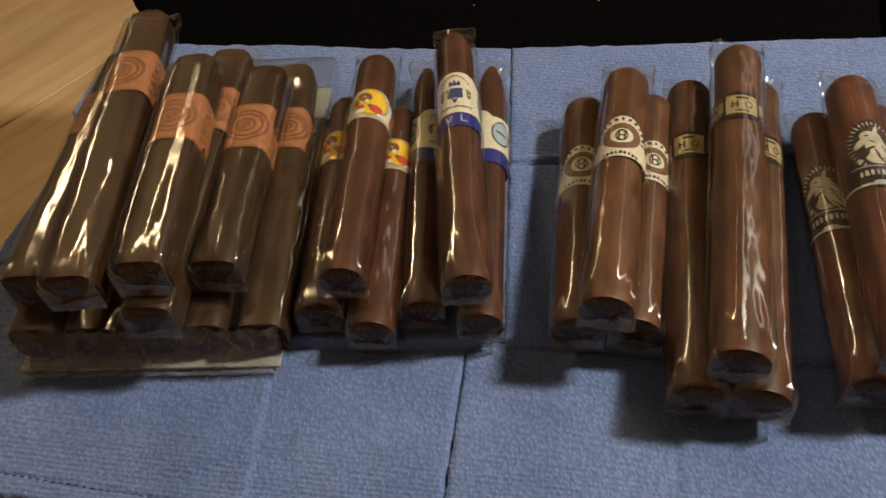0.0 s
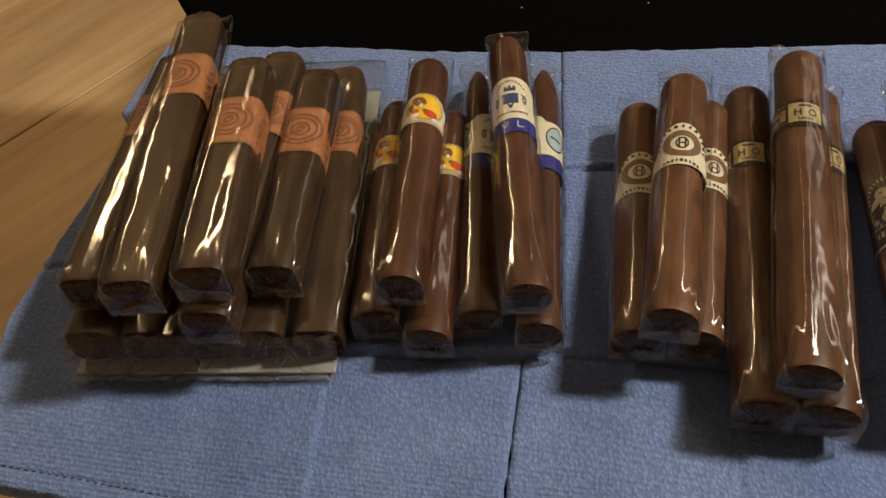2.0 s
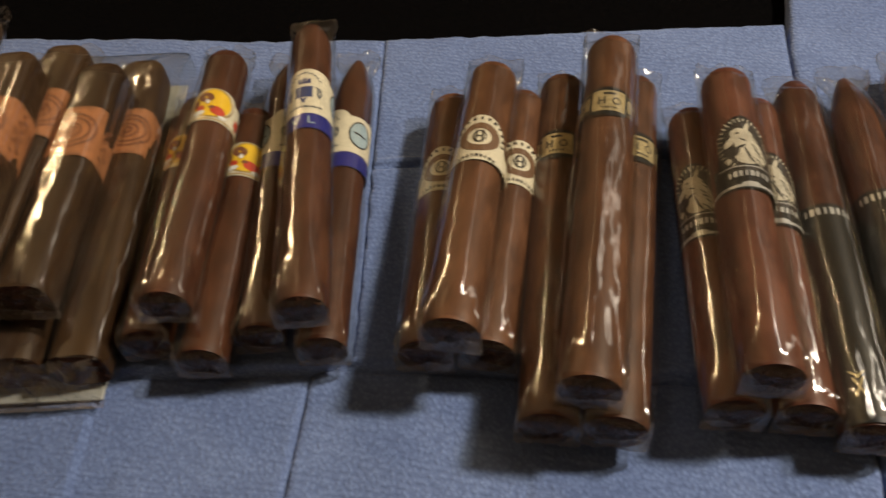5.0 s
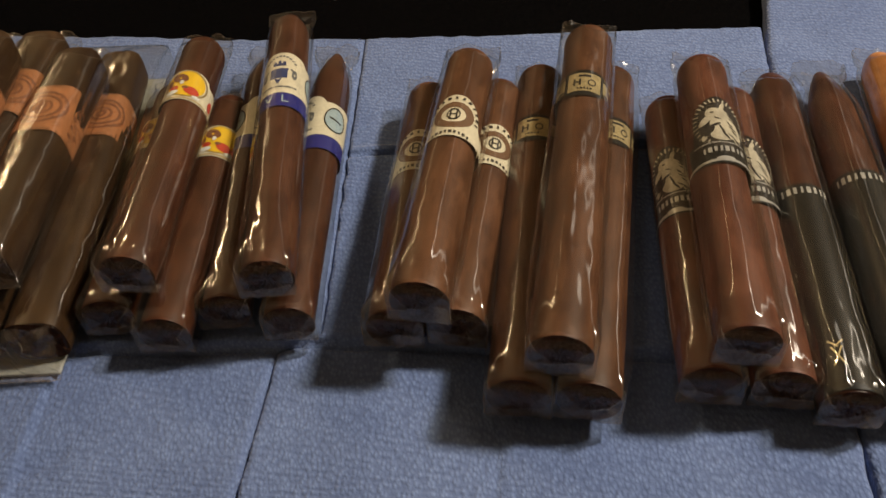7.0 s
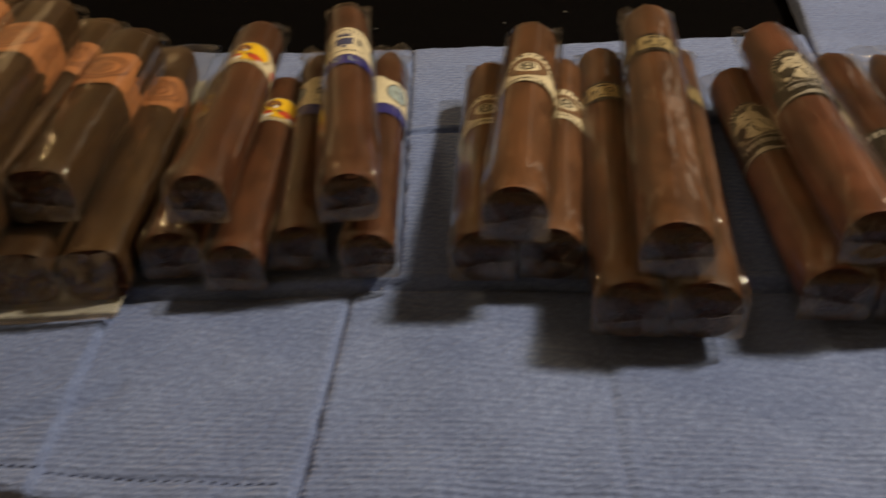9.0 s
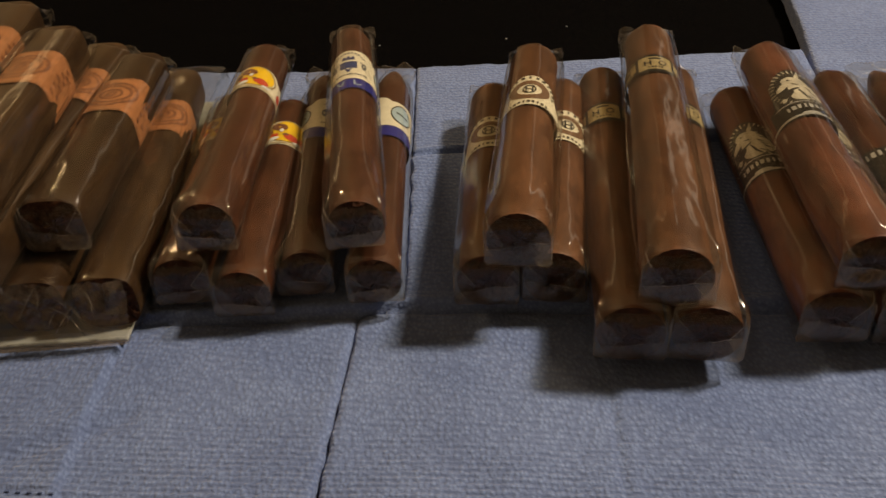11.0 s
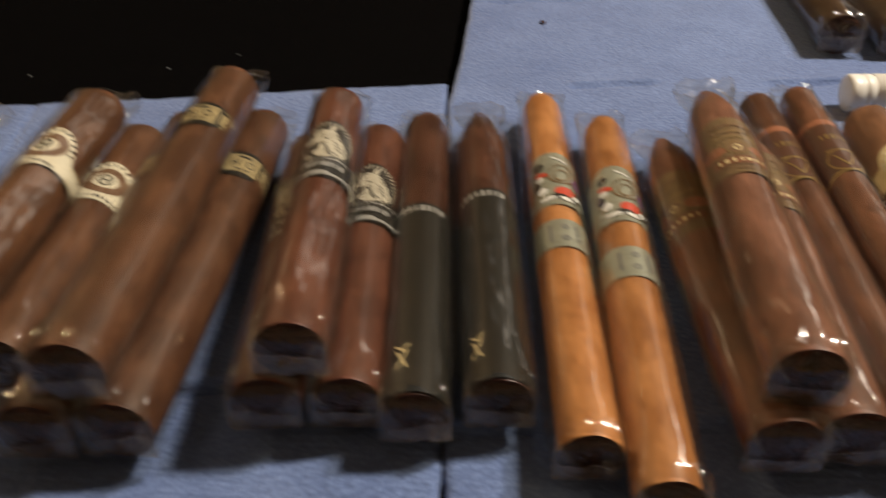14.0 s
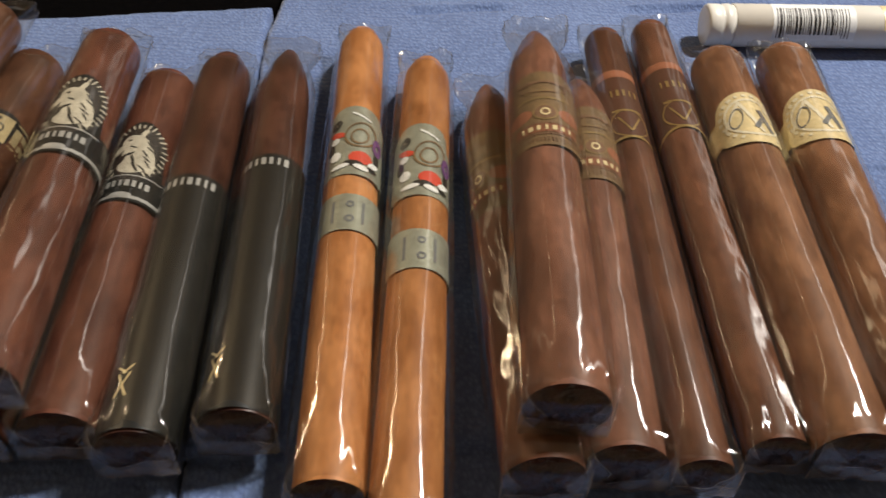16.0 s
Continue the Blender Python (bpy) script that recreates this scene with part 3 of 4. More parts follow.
def band_blue(w, s, ob):
    full = math.pi * w.r
    band = part("band", w.sheet("band", medal(s + 0.0055, s, 0.0105), flat(s + 0.0265), -full, full, CREAM, 0.0003), ob, "cream band with blue crest")
    part("foot_band", w.sheet("foot_band", flat(s + 0.0262), flat(s + 0.0345), -full, full, ROYAL, 0.0002), ob, "royal blue second band")
    u, m = 0, s + 0.0145
    part("crest", w.shapes("crest", [("wedge", u, m + 0.0012, 0.0036, -0.0048, 0, 0), ("bar", u, m - 0.0005, 0.0032, 0.0032, 0, 0), ("bar", u, m - 0.0062, 0.0024, 0.0008, 0, 0), ("oval", u - 0.0017, m - 0.0074, 0.0006, 0.0010, 0, 0), ("oval", u + 0.0017, m - 0.0074, 0.0006, 0.0010, 0, 0), ("oval", u, m - 0.0078, 0.0006, 0.0011, 0, 0)], NAVY, 0.00042), band)
    print_ = bars_round(11, u, s + 0.0145, 0.0075, 0.0120, -0.9, 0.9, 0.0005, 0.0005) + bars_line(14, u, s + 0.0228, 0.013, 0.00045, 0.0005)
    print_ += [("oval", u + k * 0.0058, m, 0.0010, 0.0030, 0, 0.3) for k in (-1, 1)] + [("bar", u + k * 0.0052, m - 0.0025, 0.0011, 0.0004, 0.8 * k, 0) for k in (-1, 1)]
    part("print", w.shapes("print", print_, GREYINK, 0.00042), band)
    sides = [("oval", k * 0.0155, s + 0.0155, 0.0042, 0.0068, 0, 0) for k in (-1, 1)]
    part("side_oval", w.shapes("side_oval", sides, SKYINK, 0.00040), band)
    part("oval_rim", w.shapes("oval_rim", [("oval", k * 0.0155, s + 0.0155, 0.0047, 0.0075, 0, 0.90) for k in (-1, 1)] + [("bar", k * 0.0155, s + 0.0155, 0.0026, 0.0005, 0.2, 0) for k in (-1, 1)], BLACKINK, 0.0005), band)
    part("roman_mark", w.shapes("roman_mark", [("bar", -0.0037, s + 0.030, 0.0018, 0.0003, 1.2, 0), ("bar", -0.0022, s + 0.030, 0.0018, 0.0003, -1.2, 0), ("bar", 0.0022, s + 0.030, 0.0019, 0.0003, 1.57, 0), ("bar", 0.0034, s + 0.0318, 0.0012, 0.0003, 0, 0)], SKYINK, 0.0003), ob)


def band_white(w, s, ob):
    full = math.pi * w.r
    band = part("band", w.sheet("band", medal(s + 0.0165, s, 0.0105), medal(s + 0.0245, s + 0.0235, 0.012), -full, full, CREAM, 0.0003), ob, "cream band with round brown medallion")
    part("medallion", w.shapes("medallion", [("oval", 0, s + 0.0118, 0.0076, 0.0074, 0, 0.58)], BROWNINK, 0.00042), band)
    mono = [("oval", 0, s + 0.0116, 0.0024, 0.0032, 0, 0.80), ("bar", -0.0011, s + 0.0116, 0.0030, 0.0003, 1.57, 0), ("bar", 0.0011, s + 0.0116, 0.0030, 0.0003, 1.57, 0), ("bar", 0, s + 0.0116, 0.0012, 0.0003, 0, 0)]
    mono += bars_round(13, 0, s + 0.0118, 0.0090, 0.0098, -1.75, 1.75, 0.00055, 0.00075) + bars_line(9, 0, s + 0.0215, 0.0125, 0.0005, 0.0007, 0.0012)
    part("print", w.shapes("print", mono, BLACKINK, 0.0005), band)
    part("rim", w.shapes("rim", [("bar", k * 0.019, s + 0.0172, 0.0075, 0.0003, 0, 0) for k in (-1, 1)] + [("bar", k * 0.019, s + 0.0238, 0.0075, 0.0003, 0, 0) for k in (-1, 1)], GOLD, 0.00042), band)


def band_gold(w, s, ob):
    full = math.pi * w.r
    band = part("band", w.sheet("band", medal(s + 0.0022, s + 0.0005, 0.0075), medal(s + 0.0138, s + 0.0165, 0.0075), -full, full, BLACKPAPER, 0.0002), ob, "black and pale gold foil band")
    m = s + 0.0083
    gilt = [("bar", 0, m, 0.0061, 0.0056, 0, 0)] + [("bar", k * 0.0086, m, 0.0013, 0.0034, 0, 0) for k in (-1, 1)]
    gilt += [("bar", k * (0.0122 + 0.0052 * i), m + 0.0022 * j, 0.0019, 0.0014, 0, 0) for k in (-1, 1) for i in range(3) for j in (-1, 1)]
    gilt += [("bar", k * 0.0160, s + q, 0.0085, 0.0003, 0, 0) for k in (-1, 1) for q in (0.0030, 0.0131)]
    part("gilt_field", w.shapes("gilt_field", gilt, WORNGOLD, 0.00032), band)
    dark = [("bar", -0.0036, m + 0.0002, 0.0020, 0.0003, 1.57, 0), ("bar", -0.0016, m + 0.0002, 0.0020, 0.0003, 1.57, 0), ("bar", -0.0026, m + 0.0002, 0.0010, 0.0003, 0, 0), ("oval", 0.0026, m + 0.0002, 0.0015, 0.0020, 0, 0.72), ("bar", 0, m - 0.0038, 0.0022, 0.0006, 0, 0)]
    dark += bars_line(5, 0, m + 0.0040, 0.0045, 0.0004, 0.0005)
    part("print", w.shapes("print", dark, BLACKINK, 0.00042), band)


def band_portrait(w, s, ob):
    full = math.pi * w.r
    band = part("band", w.sheet("band", medal(s + 0.024, s, 0.0098), flat(s + 0.0365), -full, full, BLACKPAPER, 0.0003), ob, "black band with cream medallion")
    mid = s + 0.0145
    part("field", w.shapes("field", [("oval", 0, mid + 0.0005, 0.0094, 0.0132, 0, 0)], DARKGREY, 0.00038), band)
    rim = bars_round(30, 0, mid, 0.0084, 0.0120, -2.6, 2.6, 0.0010, 0.00026)
    part("rays", w.shapes("rays", [(k, u, q, a, b, t + 1.57, i) for k, u, q, a, b, t, i in rim], IVORY, 0.00045), band)
    pale = [("oval", 0.0030, mid + 0.0010, 0.0026, 0.0088, -0.30, 0), ("oval", -0.0014, mid - 0.0046, 0.0030, 0.0030, 0.5, 0), ("oval", -0.0044, mid - 0.0012, 0.0014, 0.0036, 0.75, 0), ("oval", 0.0006, mid + 0.0066, 0.0042, 0.0038, -0.35, 0), ("oval", -0.0010, mid + 0.0010, 0.0022, 0.0046, 0.1, 0), ("oval", 0.0014, mid - 0.0082, 0.0008, 0.0024, 0.3, 0), ("oval", -0.0052, mid + 0.0072, 0.0008, 0.0026, 0.5, 0)]
    part("pale_shape", w.shapes("pale_shape", pale, IVORY, 0.0005), band)
    dark = [("oval", 0.0032 + 0.0006 * (i % 3), mid - 0.0054 + 0.0022 * i, 0.0017, 0.00026, 0.7 + 0.25 * (i % 2), 0) for i in range(7)]
    dark += [("oval", -0.0020, mid - 0.0050, 0.0006, 0.0004, 0, 0), ("oval", -0.0020, mid + 0.0022, 0.0026, 0.0006, -0.5, 0), ("oval", -0.0038, mid + 0.0050, 0.0013, 0.0030, 0.55, 0), ("oval", 0.0004, mid + 0.0046, 0.0004, 0.0026, -0.3, 0), ("oval", 0.0014, mid + 0.0078, 0.0004, 0.0024, -0.5, 0), ("oval", -0.0005, mid - 0.0016, 0.0012, 0.0003, 0.5, 0)]
    part("dark_shape", w.shapes("dark_shape", dark, BLACKINK, 0.00058), band)
    part("print", w.shapes("print", bars_line(8, 0, s + 0.0292, 0.0125, 0.0006, 0.0013, 0.0004), SILVERINK, 0.00045), band)
    part("foil_edge", w.shapes("foil_edge", [("bar", 0, s + 0.0350, 0.026, 0.0006, 0, 0), ("oval", 0, s + 0.0342, 0.0030, 0.0010, 0, 0), ("bar", 0, s + 0.0258, 0.010, 0.0002, 0, 0)], SILVERINK, 0.00045), band)


def band_black(w, s, ob, length):
    full = math.pi * w.r
    tube = part("paper_tube", w.sheet("paper_tube", flat(s), flat(length - 0.0005), -full, full, BLACKPAPER, 0.00025, 64, 14), ob, "black paper sleeve with silver print")
    part("print", w.shapes("print", bars_line(8, 0, s + 0.0035, 0.0150, 0.00062, 0.0016), SILVERINK, 0.0004), tube)
    m = length - 0.0135
    mark = [("bar", -0.003, m + 0.001, 0.0036, 0.00026, 1.15, 0), ("bar", -0.003, m + 0.001, 0.0036, 0.00026, -1.15, 0), ("bar", -0.0022, m - 0.0034, 0.0017, 0.00026, -0.75, 0), ("bar", -0.0038, m - 0.0034, 0.0017, 0.00026, 0.75, 0)]
    part("gilt_mark", w.shapes("gilt_mark", mark, PALEGOLD, 0.0004), tube)


def band_floral(w, s, ob, s2):
    full = math.pi * w.r
    band = part("band", w.sheet("band", medal(s + 0.006, s, 0.010), flat(s + 0.0345), -full, full, SAGE, 0.0002), ob, "sage foil band with red and white motif")
    m = s + 0.018
    part("red_mark", w.shapes("red_mark", [("oval", 0.0024, m + 0.0085, 0.0036, 0.0030, 0, 0), ("oval", -0.0052, m - 0.0035, 0.0030, 0.0014, 0.4, 0)], RED, 0.0004), band)
    part("white_mark", w.shapes("white_mark", [("oval", -0.0035, m + 0.0128, 0.0028, 0.0010, -0.2, 0), ("oval", 0.0026, m + 0.0132, 0.0024, 0.0011, 0.3, 0), ("oval", 0.0064, m + 0.0105, 0.0020, 0.0012, -0.5, 0), ("oval", -0.0052, m + 0.0075, 0.0018, 0.0022, 0, 0), ("oval", -0.0058, m - 0.0005, 0.0015, 0.0016, 0, 0), ("bar", 0.002, m - 0.0125, 0.0034, 0.0004, 0.5, 0)], WHITE, 0.0005), band)
    part("dark_mark", w.shapes("dark_mark", [("oval", -0.0058, m - 0.0088, 0.0018, 0.0026, 0.3, 0.2), ("oval", 0.0004, m + 0.0115, 0.0030, 0.0013, 0.1, 0), ("oval", 0.0076, m + 0.0065, 0.0012, 0.0036, 0, 0), ("oval", 0.0062, m + 0.0128, 0.0018, 0.0009, 0, 0), ("oval", -0.0070, m + 0.0035, 0.0013, 0.0030, 0, 0)], BLACKINK, 0.00045), band)
    part("purple_mark", w.shapes("purple_mark", [("oval", 0.0078, m + 0.0005, 0.0020, 0.0042, 0, 0.3)], PURPLE, 0.0005), band)
    part("swirl", w.shapes("swirl", [("oval", 0.0022, m - 0.003, 0.0050, 0.0066, 0.3, 0.88), ("oval", 0.0018, m - 0.002, 0.0028, 0.0040, 0.2, 0.8)], OLIVE, 0.00042), band)
    low = part("lower_band", w.sheet("lower_band", flat(s2), flat(s2 + 0.015), -full, full, SAGE, 0.0002), ob, "plain silver-green foil band")
    low_print = [("bar", k * 0.0042, s2 + 0.0075, 0.0045, 0.0004, 1.57, 0) for k in (-1, 1)] + [("oval", 0.0005, s2 + 0.0045, 0.0011, 0.0014, 0, 0.5), ("oval", 0.0005, s2 + 0.0105, 0.0013, 0.0014, 0, 0.5)]
    part("print", w.shapes("print", low_print, GREYINK, 0.00032), low)


def band_olive(w, s, ob):
    full = math.pi * w.r
    band = part("band", w.sheet("band", medal(s + 0.004, s, 0.011), flat(s + 0.036), -full, full, OLIVE, 0.0002), ob, "olive paper band with orange stripe")
    part("stripe", w.shapes("stripe", [("oval", k * 0.0078, s + 0.0212, 0.0042, 0.0030, 0, 0) for k in (-1, 1)], PEACH, 0.00030), band, "orange oval on each side of the medallion")
    part("gilt_field", w.shapes("gilt_field", [("bar", 0, s + 0.0105, 0.0058, 0.0004, 0, 0), ("bar", 0, s + 0.0140, 0.0080, 0.0005, 0, 0), ("oval", 0, s + 0.021, 0.0036, 0.0038, 0, 0.84)], DULLGOLD, 0.00038), band)
    part("medallion", w.shapes("medallion", [("oval", 0, s + 0.021, 0.0030, 0.0032, 0, 0)], BROWNINK, 0.00042), band)
    part("name_bar", w.shapes("name_bar", [("bar", 0, s + 0.0285, 0.0090, 0.0019, 0, 0)], SEPIA, 0.00040), band)
    part("print", w.shapes("print", bars_line(7, 0, s + 0.0285, 0.0130, 0.0006, 0.0010) + [("oval", 0, s + 0.021, 0.0014, 0.0018, 0, 0.6)], PALEGOLD, 0.0005), band)
    lines = [("bar", 0, s + 0.0262, 0.024, 0.0003, 0, 0), ("bar", 0, s + 0.0312, 0.024, 0.0003, 0, 0), ("bar", 0, s + 0.0058, 0.010, 0.0005, 0, 0), ("oval", 0, s + 0.0085, 0.0070, 0.0026, 0, 0.88)]
    part("dark_line", w.shapes("dark_line", lines + bars_line(24, 0, s + 0.0335, 0.024, 0.0002, 0.0010), BROWNINK, 0.00045), band)


def band_slim(w, s, ob):
    full = math.pi * w.r
    band = part("band", w.sheet("band", flat(s), lambda u: s + 0.043 - 0.004 * math.cos(u / w.r), -full, full, MAROON, 0.0002), ob, "maroon band with fine gold lines")
    part("top_stripe", w.sheet("top_stripe", flat(s + 0.0005), flat(s + 0.0048), -full, full, PEACH, 0.0003), band)
    lines = [("bar", 0, s + 0.0245, 0.0050, 0.0005, 0, 0), ("bar", -0.0018, s + 0.0318, 0.0042, 0.00032, 1.15, 0), ("bar", 0.0018, s + 0.0318, 0.0042, 0.00032, -1.15, 0), ("oval", 0, s + 0.0315, 0.0064, 0.0075, 0, 0.92)]
    lines += bars_line(5, 0, s + 0.0145, 0.0080, 0.00045, 0.0018)
    part("gilt_lines", w.shapes("gilt_lines", lines, GOLD, 0.00038), band)
    part("gilt_edge", w.sheet("gilt_edge", lambda u: s + 0.0422 - 0.004 * math.cos(u / w.r), lambda u: s + 0.0434 - 0.004 * math.cos(u / w.r), -full, full, GOLD, 0.00038, 48, 1), band)


def band_ivory(w, s, ob):
    full = math.pi * w.r
    band = part("band", w.sheet("band", medal(s + 0.0115, s, 0.0125), medal(s + 0.0235, s + 0.0270, 0.0125), -full, full, PALEGOLD, 0.0003), ob, "pale gold band with large embossed marks")
    m = s + 0.0138
    light = [("bar", -0.0014, m, 0.0082, 0.0006, 1.25, 0), ("bar", -0.0072, m - 0.001, 0.0066, 0.0005, -1.1, 0), ("oval", -0.0005, m, 0.0092, 0.0098, 0, 0.90), ("bar", 0.0066, m - 0.002, 0.0046, 0.0006, 0.9, 0)]
    light += bars_round(22, 0, m, 0.0108, 0.0116, -2.6, 2.6, 0.0007, 0.0006)
    part("embossing", w.shapes("embossing", light, CREAM, 0.00048), band)
    grey = [("bar", 0.0030, m + 0.0015, 0.0056, 0.0008, 1.35, 0), ("bar", 0.0008, m + 0.0030, 0.0032, 0.0008, -1.05, 0), ("oval", -0.0058, m + 0.0005, 0.0021, 0.0052, 0.25, 0.86)]
    part("print", w.shapes("print", grey, GREYINK, 0.00055), band)
    part("edge", w.shapes("edge", [("bar", k * 0.021, s + 0.0120, 0.0080, 0.0004, 0, 0) for k in (-1, 1)] + [("bar", k * 0.021, s + 0.0230, 0.0080, 0.0004, 0, 0) for k in (-1, 1)], GOLD, 0.00042), band)


# ---- the cigars ----
SHIFT = 0.003  # from the outermost gleam of a head to its tip
SEED = [10]


def make_cigar(style, head, foot, z, label, group, band=None, sleeve=True, parent=None, head_out=0.0042, foot_out=0.0016):
    """head and foot: places on the ground plan; z: the height of the axis."""
    leaf_kind, r, kind, press = style
    SEED[0] += 1
    seed = SEED[0]
    d = Vector(foot) - Vector(head)
    angle = math.atan2(d.x, -d.y)
    length = d.length - SHIFT
    tip = Vector(head) + d.normalized() * SHIFT
    m = pose(tip.x, tip.y, z, 0, 0, math.degrees(angle))
    body_mesh = cigar_body(length, r, kind, press, seed, LEAF[leaf_kind])
    if parent:
        ob = part("cigar", body_mesh, parent)
        ob.matrix_basis = m
        body = ob
    else:
        ob = tagged(new("cigar"), label, "cigar", group)
        ob.empty_display_size = 0.01
        ob.matrix_basis = m
        body = part("body", body_mesh, ob)
    part("foot", cigar_foot(length, r, press, seed), ob, "open end of cut tobacco")
    if band:
        band(r, press, ob, length)
    if sleeve:
        film_mesh, fold, rim = cigar_sleeve(length, r, kind, press, seed, head_out * (0.7 + 0.5 * ((seed * 7) % 5) / 4), foot_out)
        sl = part("sleeve", film_mesh, ob, "clear cellophane sleeve")
        part("sleeve_fold", fold, sl, "folded cellophane end")
        part("sleeve_rim", rim, sl, "open cellophane edge")
    return ob


def banded(fn, s, turn=0.0, *more):
    def put(r, press, ob, length):
        w = Wrap(r, press, radians(turn))
        fn(w, s - SHIFT, ob, *[length if m == "length" else m - SHIFT for m in more])
    return put


# ---- the setting: floor, room, table ----
FLOOR_Z = -0.45


def wall(name, x0, x1, y0, y1, z0, z1, material):
    v, f = [], []
    box(v, f, x0, x1, y0, y1, z0, z1)
    return tagged(new(name, mesh_of(name, v, f, material, False)), kind="structure")


# unseen walls and ceiling, added to close the room and bounce light
wall("wall_north", -2.6, 3.0, 3.4, 3.5, FLOOR_Z, 1.95, WALL)
wall("wall_south", -2.6, 3.0, -2.1, -2.0, FLOOR_Z, 1.95, WALL)
wall("wall_west", -2.7, -2.6, -2.1, 3.5, FLOOR_Z, 1.95, WALL)
wall("wall_east", 3.0, 3.1, -2.1, 3.5, FLOOR_Z, 1.95, WALL)
wall("ceiling", -2.7, 3.1, -2.1, 3.5, 1.95, 2.05, CEIL)
floor = wall("floor", -2.7, 3.1, -2.1, 3.5, FLOOR_Z - 0.05, FLOOR_Z - 0.006, plain("floor_joint", (0.14, 0.085, 0.045), 0.8))


def coffee_table():
    ob = tagged(new("coffee_table"), "low black lacquered coffee table under the folded towels", "table")
    ob.matrix_basis = pose(-0.205, 0.162, FLOOR_Z, 0, 0, -12.5)
    top = part("tabletop", rounded_box("tabletop", (1.25, 0.75, 0.03), 0.004, BLACK_TABLE), ob)
    top.location = (0.625, 0.375, -FLOOR_Z - 0.0125 - 0.015)
    leg = rounded_box("leg", (0.05, 0.05, -FLOOR_Z - 0.0425), 0.003, BLACK_TABLE)
    for x in (0.04, 1.21):
        for y in (0.04, 0.71):
            part("leg", leg, ob).location = (x, y, (-FLOOR_Z - 0.0425) / 2)
    return ob


coffee_table()


# ---- the towels ----
def along(points, v):
    for (v0, x0, y0), (v1, x1, y1) in zip(points, points[1:]):
        if v <= v1:
            t = (v - v0) / (v1 - v0)
            return Vector((x0 + (x1 - x0) * t, y0 + (y1 - y0) * t))
    return Vector(points[-1][1:])


def to_line(p, a, b):
    """The signed way of p from the line a-b (left of it: plus), and the share of the segment."""
    d = b - a
    t = (p - a).dot(d) / d.length_squared
    return d.x * (p.y - a.y) / d.length - d.y * (p.x - a.x) / d.length, t


